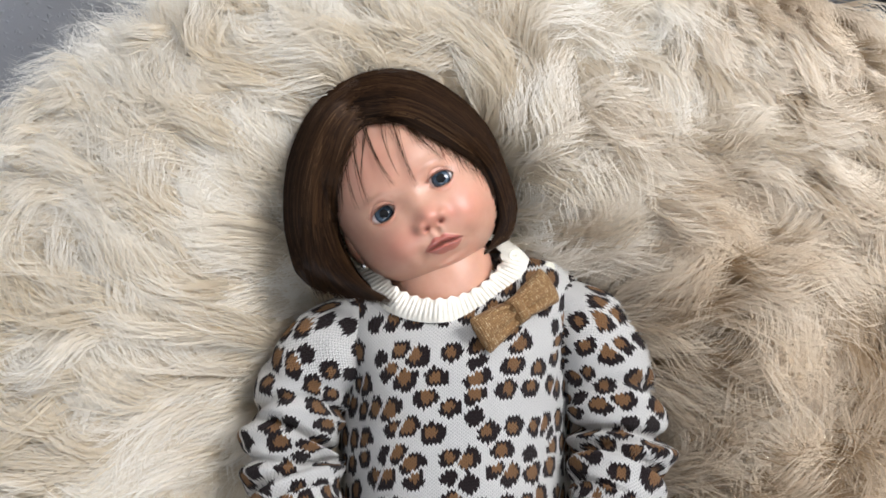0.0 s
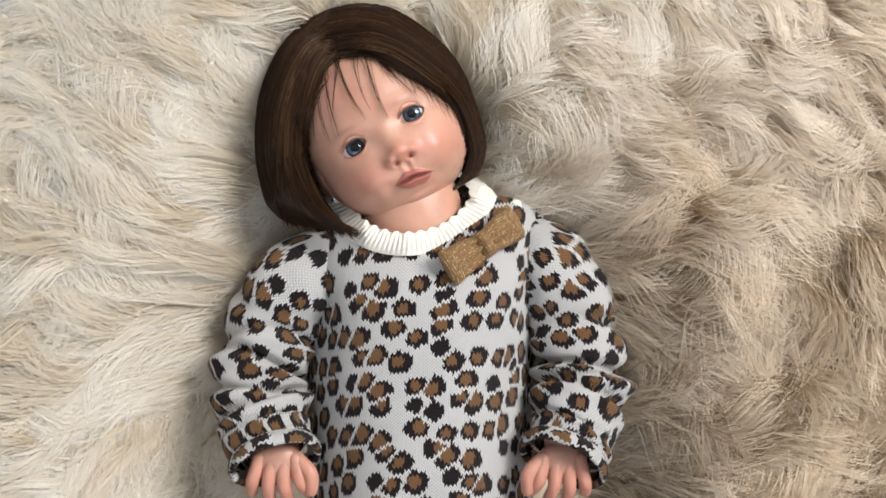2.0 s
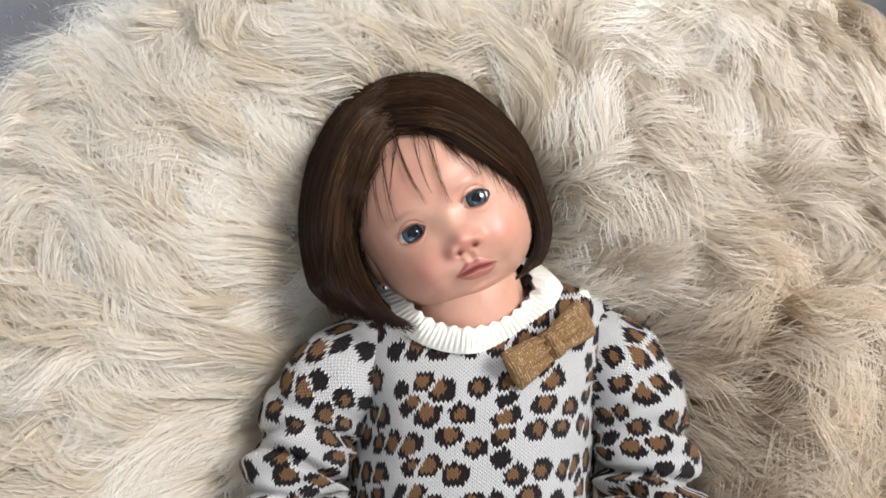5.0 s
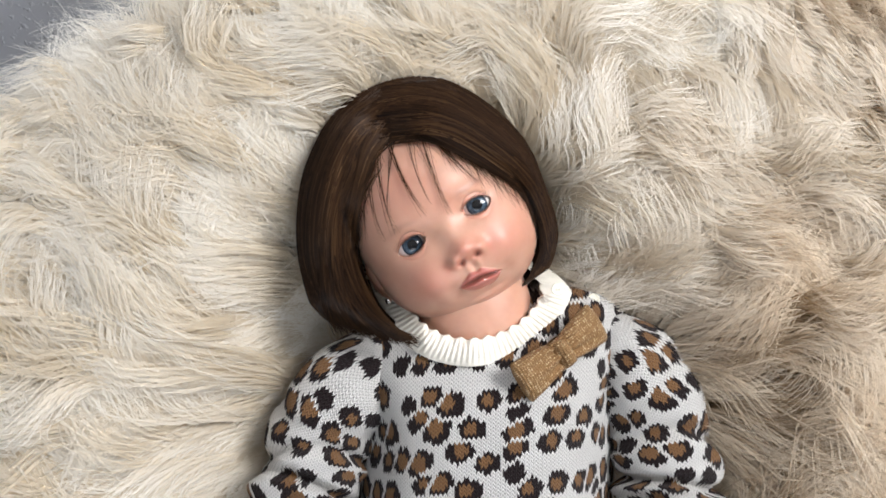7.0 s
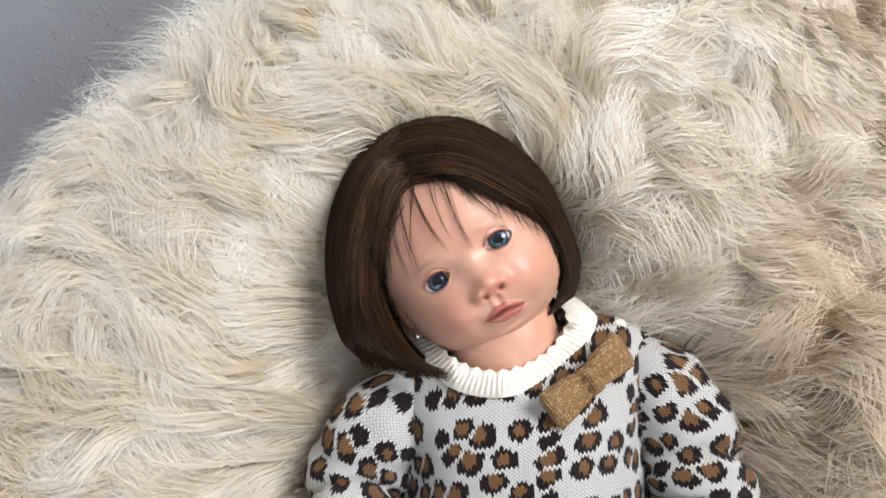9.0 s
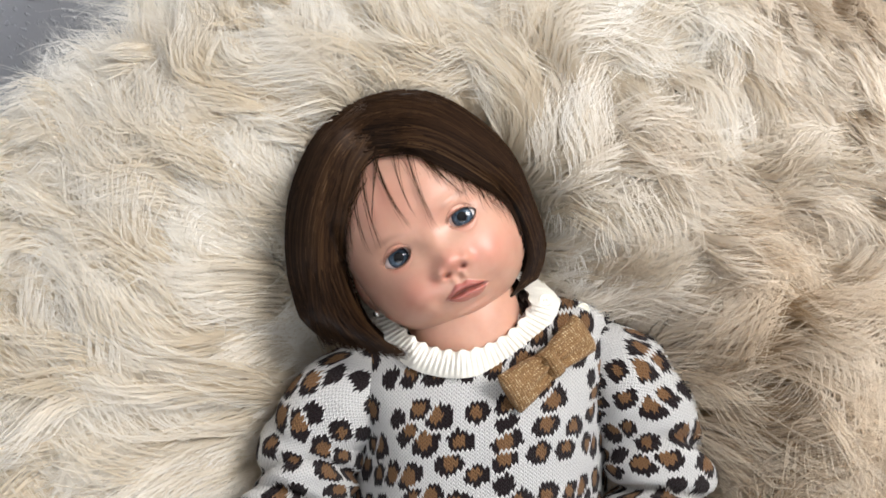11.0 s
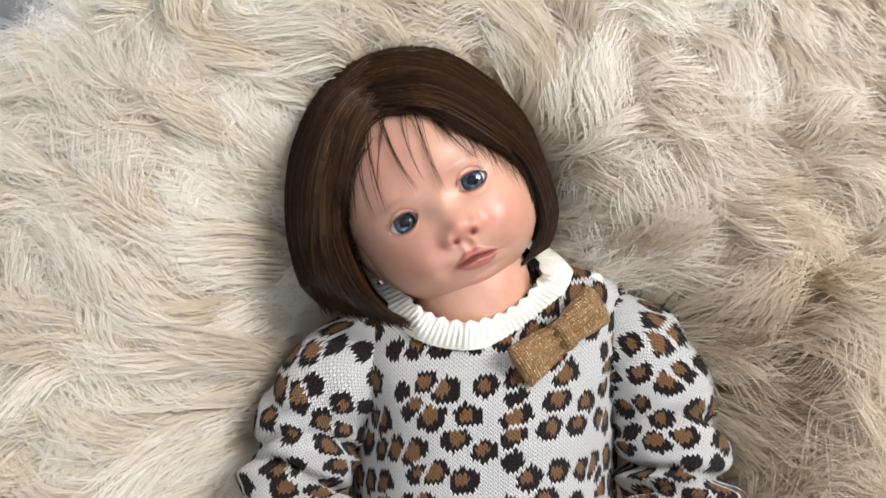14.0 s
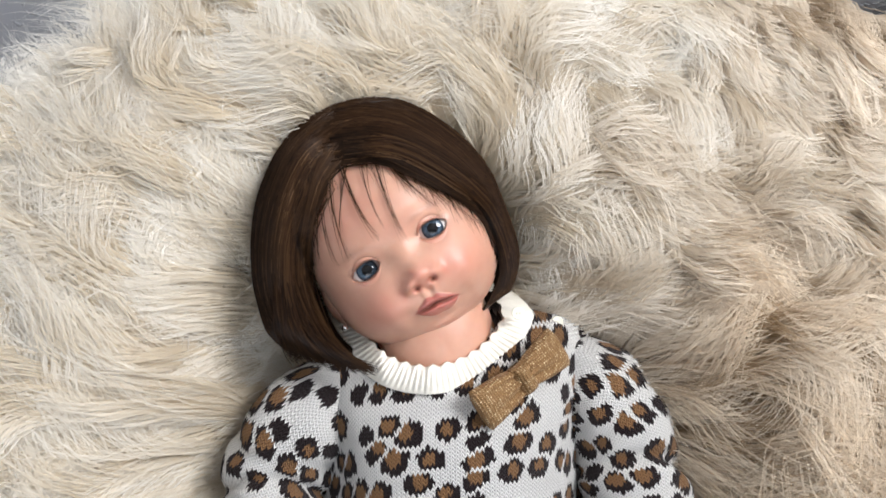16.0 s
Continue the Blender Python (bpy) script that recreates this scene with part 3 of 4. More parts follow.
def doll_hair(shape, rng):
    """Bobbed brown hair: a cap with the face left open, and locks combed from the crown."""
    n, m = 70, 300
    S, P = np.meshgrid(np.linspace(0.0, 1, n), np.arange(m) / m * 2 * math.pi, indexing="ij")
    R = hair_rim(HAIR_X + np.cos(P), HAIR_Y + np.sin(P))
    x, y = HAIR_X + R * S * np.cos(P), HAIR_Y + R * S * np.sin(P)
    p = place(x, y, hair_height(x, y) - 0.0012).reshape(-1, 3)
    f = grid(n, m, True)
    cx, cy = x.ravel()[f].mean(1), y.ravel()[f].mean(1)
    shape.add(p, f[~on_face(cx, cy)], 4, np.full((len(p), 2), 0.10))
    S, P = np.meshgrid(np.linspace(0, 1, 10), np.arange(60) / 60 * 2 * math.pi, indexing="ij")
    R = hair_rim(HAIR_X + np.cos(P), HAIR_Y + np.sin(P)) * np.cos(S * math.pi / 2 * 0.99)
    shape.add(place(HAIR_X + R * np.cos(P), HAIR_Y + R * np.sin(P), -0.0135 - 0.045 * np.sin(S * math.pi / 2)), grid(10, 60, True), 4, np.full((600, 2), 0.1))
    k = 20

    def comb(count, inner, outer, locks, lift, end=5.0):
        """Strands between two guide lines, gathered into locks of uneven width."""
        t = np.linspace(0, 1, k)[None, :, None]
        g = rng.random(count)
        cuts = np.sort(rng.random(locks))
        lock = np.searchsorted(cuts, g)
        mid = np.concatenate([[0], cuts, [1]])
        mid = (mid[:-1] + mid[1:])[lock] / 2
        gt = (g[:, None] * (1 - 0.5 * t[0, :, 0]) + mid[:, None] * 0.5 * t[0, :, 0])[..., None]
        path = spline(inner, k)[None] * (1 - gt) + spline(outer, k)[None] * gt
        path = path + rng.normal(0, 3.0, (locks + 1, 1, 2))[lock] * np.sin(t * math.pi) + rng.normal(0, 1.7, (count, 1, 2)) * (0.4 + t)
        path = path + rng.normal(0, end, (count, 1, 2)) * t ** 4 + rng.normal(0, 7.0, (count, 1, 2)) * (1 - t) ** 3
        x, y = path[..., 0], path[..., 1]
        far = np.hypot(x - HAIR_X, y - HAIR_Y)
        sc = np.minimum(1, hair_rim(x, y) * (0.992 + rng.normal(0, 0.006, count))[:, None] / np.maximum(far, 1))
        x, y = HAIR_X + (x - HAIR_X) * sc, HAIR_Y + (y - HAIR_Y) * sc
        z = hair_height(x, y) + (lift * rng.random(count))[:, None] + 0.0002
        z = z + (rng.normal(0, 0.0008, locks + 1)[lock])[:, None] * np.sin(np.linspace(0.1, 1, k) * math.pi)
        tone = np.clip(0.46 + 0.18 * rng.normal(size=count) + 0.16 * rng.normal(size=locks + 1)[lock], 0, 1)
        ribbons(shape, place(x, y, z), rng.uniform(0.00035, 0.0008, count), 4, tone, taper=0.4)

    # from the parting down her right side, and across to her left side
    comb(3900, ((636, 208), (613, 248), (598, 310), (590, 380), (600, 450), (634, 524)), ((622, 136), (560, 178), (510, 280), (500, 380), (514, 450), (552, 512)), 60, 0.0022)
    comb(700, ((612, 250), (596, 310), (588, 370), (592, 430), (622, 510)), ((590, 250), (560, 320), (556, 400), (570, 460), (610, 522)), 26, 0.0026)
    comb(4200, ((640, 206), (700, 206), (758, 234), (815, 266), (856, 296), (884, 345), (892, 400), (874, 450)), ((614, 134), (680, 118), (745, 124), (822, 176), (880, 246), (906, 325), (918, 380), (896, 436)), 60, 0.0022)
    comb(900, ((650, 200), (720, 206), (790, 244), (850, 288), (884, 345)), ((640, 190), (720, 180), (800, 216), (866, 280), (896, 345)), 24, 0.0028)
    # loose tips over the shoulder and the end of the neckband
    c = 900
    g = rng.random(c)[:, None]
    q = [np.array(i)[None] * (1 - g) + np.array(o)[None] * g + rng.normal(0, 5, (c, 2)) for i, o in zip(((540, 430), (536, 465), (545, 490), (560, 514)), ((594, 445), (612, 482), (640, 512), (694, 536)))]
    q[0] = q[0] + rng.normal(0, 1, (c, 1)) * (4, 26) - (0, 20)
    path = bez(*q, k)
    t = np.linspace(0, 1, k)[None]
    z = (hair_height(path[..., 0], path[..., 1])[:, :1] - 0.0015) * (1 - t) + (0.010 + 0.022 * g) * t + 0.008 * np.sin(t * math.pi) + rng.uniform(0, 0.003, c)[:, None]
    ribbons(shape, place(path[..., 0], path[..., 1], z), rng.uniform(0.0003, 0.0008, c), 4, rng.uniform(0.1, 0.7, c), taper=0.2)
    # short hairs along the hairline
    c = 420
    y0 = np.where(np.arange(c) < 200, rng.uniform(212, 400, c), rng.uniform(204, 300, c))
    left = np.arange(c) < 200
    x0 = np.where(left, np.interp(y0, *LEFT_EDGE) - 7, np.interp(y0, *RIGHT_EDGE) + 7)
    q0 = np.stack([x0, y0 - 6], 1)
    q3 = np.stack([x0 + np.where(left, rng.uniform(0, 16, c), rng.uniform(14, 44, c)), y0 + rng.uniform(16, 52, c)], 1)
    q1 = np.stack([x0 + np.where(left, 1, 4), y0 + 14], 1)
    path = bez(q0, q0 * 0.5 + q1 * 0.5, q1 * 0.5 + q3 * 0.5, q3, k)
    z = hair_height(path[..., 0], path[..., 1]) + (0.0008 * rng.random(c))[:, None]
    ribbons(shape, place(path[..., 0], path[..., 1], z), rng.uniform(0.00015, 0.0003, c), 4, rng.uniform(0.3, 0.9, c), taper=0.2)
    # fringe
    for x0, y0, x1, y1, x2, y2, c in ((640, 222, 655, 280, 697, 326, 10), (690, 212, 705, 270, 738, 330, 10), (624, 250, 622, 300, 652, 362, 8), (612, 270, 606, 320, 636, 372, 5), (655, 222, 636, 270, 640, 330, 5),
                                      (715, 218, 740, 250, 785, 280, 8), (670, 212, 675, 260, 705, 310, 4), (735, 225, 765, 245, 800, 285, 4), (605, 300, 600, 330, 612, 372, 3)):
        q0 = np.array((x0, y0 - 14))[None] + rng.normal(0, 4, (c, 2))
        q1 = np.array((x1, y1))[None] + rng.normal(0, 2.6, (c, 2))
        q3 = np.array((x2, y2))[None] + rng.normal(0, 3.0, (c, 2))
        path = bez(q0, q0 * 0.4 + q1 * 0.6, q1 * 0.6 + q3 * 0.4, q3, k)
        z = hair_height(path[..., 0], path[..., 1]) + (0.0012 * rng.random(c))[:, None]
        ribbons(shape, place(path[..., 0], path[..., 1], z), rng.uniform(0.00018, 0.0004, c), 4, rng.uniform(0.2, 0.8, c), taper=0.15)


def capsule(shape, a, b, r0, r1, slot=0, blush=0.3, squash=1.0):
    path = np.linspace(0, 1, 9)[:, None] * (np.array(b) - np.array(a))[None] + np.array(a)[None]
    p, f = tube(path, np.linspace(r0, r1, 9), 18, squash)
    shape.add(p, f, slot, None, blush=np.full(p.size // 3, blush))


def doll_hand(shape, x, y, z, side):
    """A chubby half-closed hand that comes out of a cuff."""
    c = place(x, y, z)
    p, f = ball(c, (0.0150, 0.014, 0.0085), 14, 22)
    shape.add(p, f, 0, None, blush=np.full(len(p), 0.5))
    capsule(shape, c + (0, 0.024, -0.016), c + (0, 0.004, -0.002), 0.0100, 0.0100, blush=0.3)
    for k in range(4):
        o = (k - 1.5) * 0.0088
        short = 0.82 if k in (0, 3) else 1.0
        a = c + np.array((o * 0.85, 0.003, 0.0030))
        m = c + np.array((o * 1.12, -0.013 * short, 0.0075 - 0.0012 * abs(k - 1.5)))
        e = m + np.array((o * 0.22 + side * 0.001, -0.0110 * short, -0.0080))
        p, f = tube(spline([a, m, e], 12), np.linspace(0.0047, 0.0038, 12), 14)
        shape.add(p, f, 0, None, blush=np.tile(np.linspace(0.4, 1.0, p.shape[0])[:, None], (1, 14)))
    a = c + np.array((side * 0.0125, 0.002, 0.002))
    p, f = tube(spline([a, a + (side * 0.009, -0.008, 0.004), a + (side * 0.009, -0.019, 0.002)], 10), np.linspace(0.0050, 0.0041, 10), 14)
    shape.add(p, f, 0, None, blush=np.tile(np.linspace(0.3, 0.9, p.shape[0])[:, None], (1, 14)))


def doll():
    rng = np.random.default_rng(4)
    s = Shape()
    doll_head(s)
    # neck and the body inside the jumper
    path = spline([place(752, 400, -0.008), place(780, 480, -0.006), place(798, 570, -0.010)], 14)
    p, f = tube(path, np.linspace(0.031, 0.037, 14), 36)
    s.add(p, f, 0, None, blush=np.full(p.size // 3, 0.12))
    p, f = ball(place(800, 800, -0.010), (0.055, 0.11, 0.035))
    s.add(p, f, 0)
    doll_hand(s, 547, 952, 0.035, 1)
    doll_hand(s, 1066, 948, 0.036, -1)
    doll_hair(s, rng)
    return thing("doll", s.mesh("doll", [SKIN, EYEM, LASH, SILVER, HAIR]), label="vinyl baby doll with brown bobbed hair, lying on fur", category="doll")


# ---------------------------------------------------------------- jumper
TORSO_Y = (456, 474, 500, 540, 590, 650, 720, 800, 900, 1000, 1120, 1230)
TORSO_C = (812, 812, 812, 810, 806, 804, 804, 804, 806, 808, 810, 810)
TORSO_H = (95, 190, 222, 236, 232, 218, 212, 208, 206, 206, 212, 214)
TORSO_Z = (-0.034, -0.002, 0.014, 0.0275, 0.0385, 0.0475, 0.0495, 0.051, 0.053, 0.055, 0.053, 0.050)


def torso_front(x, y):
    """Height of the jumper's front over the plan."""
    y = y + 0.10 * (x - 800)
    c, h, z = (np.interp(y, TORSO_Y, k) for k in (TORSO_C, TORSO_H, TORSO_Z))
    q = np.clip(np.abs(x - c) / h, 0, 1)
    return -0.05 + (z + 0.05) * (1 - q ** 2.5) ** (1 / 2.5)


def folds(x, y, amp):
    g = np.sin(x * 0.045 + 2.2 * np.sin(y * 0.011 + 1.0)) * np.sin(y * 0.021 + 0.6 * np.sin(x * 0.02))
    return amp * g


def jumper_body():
    n, m = 150, 150
    ys = np.interp(np.linspace(0, 1, n), np.linspace(0, 1, len(TORSO_Y)), TORSO_Y)
    c, h, z = (spline(np.stack([TORSO_Y, k], 1), 400) for k in (TORSO_C, TORSO_H, TORSO_Z))
    c, h, z = (np.interp(ys, k[:, 0], k[:, 1]) for k in (c, h, z))
    a = np.linspace(0, 2 * math.pi, m)
    e = 2 / 2.5
    X = c[:, None] + h[:, None] * np.sign(np.cos(a)) * np.abs(np.cos(a)) ** e
    sn = np.sign(np.sin(a)) * np.abs(np.sin(a)) ** e
    Z = np.where(sn > 0, -0.05 + (z[:, None] + 0.05) * sn, -0.05 + 0.012 * sn)
    Y = ys[:, None] - 0.10 * (X - 800)
    edge = np.clip((np.abs(X - c[:, None]) / h[:, None] - 0.55) / 0.3, 0, 1)
    Z = Z - 0.007 * np.exp(-((X - 622) / 24) ** 2 - ((Y - 690) / 70) ** 2) * (sn > 0) - 0.007 * np.exp(-((X - 1000) / 20) ** 2 - ((Y - 650) / 80) ** 2) * (sn > 0)
    Z = Z + folds(X, Y, 0.0016) * (sn > 0) * (0.3 + edge)
    P = place(X, Y, Z)
    uu = np.concatenate([np.zeros((n, 1)), np.cumsum(np.linalg.norm(np.diff(P, axis=1), axis=2), 1)], 1)
    uu = uu - uu[:, [m // 4]]
    uv = np.stack([uu, np.broadcast_to(V(ys)[:, None], uu.shape)], -1)
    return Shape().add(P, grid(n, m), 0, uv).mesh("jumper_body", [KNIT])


def sleeve_mesh(points, radii, seed, shift):
    """A knitted sleeve with soft creases at the elbow."""
    n, m = 110, 72
    path = spline(points, n)
    rad = np.interp(np.linspace(0, 1, n), np.linspace(0, 1, len(radii)), radii)
    p, _ = tube(path, rad, m, 0.92, cap=False)
    s = np.linspace(0, 1, n)[:, None]
    a = np.arange(m)[None] / m * 2 * math.pi
    crease = 0.25 * np.sin(s * 19 + 2.5 * np.sin(a * 2 + seed))
    for k, (at, deep, wide) in enumerate(((0.30, 0.8, 0.030), (0.43, 2.0, 0.024), (0.545, 3.0, 0.020), (0.63, 2.1, 0.018), (0.72, 2.4, 0.020), (0.84, 1.1, 0.024))):
        line = at + 0.045 * np.sin(a + seed + 1.9 * k) + 0.015 * np.sin(2 * a + k)
        crease = crease - deep * np.exp(-((s - line) / wide) ** 2) * (0.6 + 0.4 * np.cos(a - 1.57 + 0.8 * np.sin(k * 2.3 + seed)))
        crease = crease + 0.35 * deep * np.exp(-((s - line - 2.1 * wide) / (1.6 * wide)) ** 2)
    mid = path[:, None]
    p = mid + (p - mid) * (1 + 0.125 * crease[..., None])
    p = np.concatenate([p, p[:, :1]], 1)
    uu = np.linspace(0, 1, m + 1)[None] * (2 * math.pi * rad.mean()) + shift
    ln = np.concatenate([[0], np.cumsum(np.linalg.norm(np.diff(path, axis=0), axis=1))])
    uv = np.stack([np.broadcast_to(uu, (n, m + 1)), np.broadcast_to(-ln[:, None] + shift, (n, m + 1))], -1)
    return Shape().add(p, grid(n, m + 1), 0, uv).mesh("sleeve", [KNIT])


def cuff_mesh(path, r0, r1):
    """A rolled rib band at the wrist."""
    n, m = 16, 120
    line = np.linspace(0, 1, n)[:, None] * (path[1] - path[0])[None] + path[0][None]
    t = np.linspace(0, 1, n)
    rad = r0 + (r1 - r0) * t + 0.0022 * np.sin(t * math.pi)
    p, _ = tube(line, rad, m, 0.92, cap=False)
    rib = 1 + 0.005 * np.sign(np.sin(np.arange(m) / m * 2 * math.pi * 30))
    p = line[:, None] + (p - line[:, None]) * rib[None, :, None]
    inner = line[-1][None, None] + (p[-1:] - line[-1]) * np.array([0.95, 0.86])[:, None, None] + (line[0] - line[1]) * np.array([-0.3, 3.0])[:, None, None]
    p = np.concatenate([p, inner])
    a = np.broadcast_to((np.arange(m) * 0.0011)[None], (n + 2, m))
    uv = np.stack([a, np.broadcast_to(np.arange(n + 2)[:, None] * 0.001, (n + 2, m))], -1)
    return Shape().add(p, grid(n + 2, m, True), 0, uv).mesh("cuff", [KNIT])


def collar_mesh():
    """A ribbed neckband with a frilled inner edge."""
    n, m = 22, 816
    a = np.arange(m) / m * 2 * math.pi
    t = np.linspace(0, 1, n)
    T, A = np.meshgrid(t, a, indexing="ij")
    ru, rv = 116 + 46 * T, 92 + 42 * T
    frill = np.clip(1 - T * 3.2, 0, 1)
    wav = np.sin(A * 34)
    ru, rv = ru + 2.2 * frill * wav, rv + 2.2 * frill * wav
    tilt = radians(14)
    ex, ey = ru * np.cos(A), rv * np.sin(A)
    X, Y = 782 + ex * math.cos(tilt) + ey * math.sin(tilt), 436 - ex * math.sin(tilt) + ey * math.cos(tilt)
    back = np.clip((462 - Y) / 60, 0, 1)
    X = 782 + (X - 782) * (1 - 0.5 * back ** 1.3)
    z = 0.040 - 0.05 * back - 0.00016 * (568 - Y) - 0.0009 * np.abs(X - 775) * 0.1 - 0.012 * np.clip((436 - Y) / 100, 0, 1) - 0.014 * np.clip((700 - X) / 50, 0, 1)
    rib = 0.00055 * np.sin(A * 102)
    z = z + 0.0030 * np.sin(np.clip(T, 0, 1) * math.pi) + rib * np.sin(T * math.pi) + 0.0007 * frill * np.cos(A * 34) - 0.0035 * T
    s = Shape()
    P = place(X, Y, z)
    uv = np.stack([A * 0.05, T * 0.016], -1)
    s.add(P, grid(n, m, True), 0, uv)
    back = P.copy()
    back[..., 2] -= 0.004
    s.add(np.stack([P[0], back[0], back[-1], P[-1]]), grid(4, m, True), 0, np.zeros((4, m, 2)))
    return s.mesh("collar", [RIB])


def bow_lobe(sign):
    """One padded loop of the bow, pinched towards the knot."""
    n, m = 30, 26
    S, T = np.meshgrid(np.linspace(0, 1, n), np.linspace(-1, 1, m), indexing="ij")
    half = 0.0070 + 0.0066 * S ** 0.7
    x = sign * (0.002 + 0.029 * S * (1 - 0.07 * T ** 4))
    y = half * T * (1 - 0.10 * S * np.abs(T))
    puff = 0.0068 * np.sqrt(np.clip(1 - np.abs(T) ** 3, 0, 1)) * np.sqrt(np.clip(1 - S ** 6, 0, 1)) * (0.7 + 0.3 * S)
    crease = 0.0018 * np.cos(T * 8) * (1 - S) ** 1.2
    top = np.stack([x, y, puff + crease], -1)
    low = np.stack([x, y, -0.35 * puff - 0.0008], -1)
    uv = np.stack([x + 0.5, y + 0.5], -1)
    return Shape().add(top, grid(n, m), 0, uv).add(low, grid(n, m), 0, uv).mesh("loop", [GOLD])


def jumper():
    ob = thing("jumper", None, label="white knitted jumper with leopard spots, worn by the doll", category="sweater")
    part("body", jumper_body(), ob)
    left = [place(668, 556, -0.010), place(588, 612, -0.004), place(534, 705, -0.002), place(516, 800, 0.006), place(522, 886, 0.020), place(538, 930, 0.030)]
    right = [place(955, 528, -0.016), place(1036, 582, -0.012), place(1080, 684, -0.008), place(1096, 785, 0.002), place(1090, 876, 0.020), place(1076, 924, 0.031)]
    radii = [0.017, 0.0300, 0.0305, 0.0305, 0.0290, 0.0255]
    for pts, seed, shift, end in ((left, 0.4, 0.31, (544, 958, 0.037)), (right, 2.1, 0.77, (1067, 952, 0.038))):
        sl = part("sleeve", sleeve_mesh(pts, radii, seed, shift), ob, "long knitted sleeve with soft creases")
        part("cuff", cuff_mesh(np.array([pts[-1], place(*end)]), 0.0262, 0.0288), sl, "ribbed cuff rolled at the wrist")
    part("collar", collar_mesh(), ob, "cream ribbed neckband with a frilled edge")
    bow = new("bow")
    bow.parent = ob
    x, y = 913, 549
    bow.matrix_local = Matrix.Translation(place(x, y, 0.0365).tolist()) @ Matrix.Rotation(radians(34), 4, "Z") @ Matrix.Rotation(radians(24), 4, "Y") @ Matrix.Rotation(radians(8), 4, "X")
    tagged(bow, label="gold glitter knitted bow")
    part("loop", bow_lobe(-1), bow)
    part("loop", bow_lobe(1), bow)
    n, m = 20, 24
    S, A = np.meshgrid(np.linspace(-1, 1, n), np.arange(m) / m * 2 * math.pi, indexing="ij")
    r = 1 - 0.08 * np.cos(S * 9)
    P = np.stack([0.0056 * np.cos(A) * (0.9 + 0.1 * S ** 2), 0.0088 * S, 0.0078 * np.sin(A) * np.sqrt(np.clip(1.02 - S ** 4, 0, 1)) + 0.0016], -1)
    part("knot", Shape().add(P, grid(n, m, True), 0, np.stack([P[..., 0], P[..., 1]], -1)).mesh("knot", [GOLD]), bow)
    for x, y, z in ((911, 452, 0.0225), (972, 474, float(torso_front(972, 474)) + 0.001)):
        s = Shape()
        c = place(x, y, z)
        rr = np.array([0.0001, 0.0023, 0.0029, 0.0034, 0.0038, 0.0036, 0.0001])
        zz = np.array([0.0007, 0.0007, 0.0009, 0.0012, 0.0006, -0.0004, -0.0006])
        a = np.arange(28) / 28 * 2 * math.pi
        P = c + np.stack([rr[:, None] * np.cos(a), rr[:, None] * np.sin(a), np.broadcast_to(zz[:, None], (7, 28))], -1)
        s.add(P, grid(7, 28, True))
        for o in (-0.0009, 0.0009):
            p, f = ball(c + (o, 0, 0.0009), (0.0005, 0.0009, 0.0004), 6, 8)
            s.add(p, f, 1)
        part("button", s.mesh("button", [PEARL, THREAD]), ob, "small pearly round button")
    return ob


# ---------------------------------------------------------------- fur rug on a beanbag
RUG_U, RUG_V, RUG_R = 0.036, -0.20, 0.436


def rug_reach(a):
    """The hide's radius by the angle; it runs further towards the side table."""
    return RUG_R * (1 + 0.085 * np.clip(np.cos(a - 0.75), 0, 1) ** 1.5)


def rug_rho(u, v):
    return np.hypot(u - RUG_U, v - RUG_V) / rug_reach(np.arctan2(v - RUG_V, u - RUG_U))


def bed_height(u, v):
    """The hide under the fur: a dish pressed in by the doll, falling away at the rim."""
    h = 0.032 - 0.23 * np.maximum(0, v + 0.08) + 0.02 * np.clip(-u / 0.3, -0.3, 1)
    d_head = np.hypot((u + 0.040) / 0.084, (v - 0.022) / 0.082)
    d_body = np.hypot((u + 0.004) / 0.168, (v + 0.20) / 0.225)
    press = np.exp(-d_head ** 6 * 0.7)
    h = h * (1 - press) + press * np.minimum(h, -0.040)
    press = np.exp(-d_body ** 6 * 0.7)
    h = h * (1 - press) + press * np.minimum(h, -0.062)
    rho = rug_rho(u, v)
    return h - 0.06 * np.clip((rho - 0.74) / 0.36, 0, 2.2) ** 2


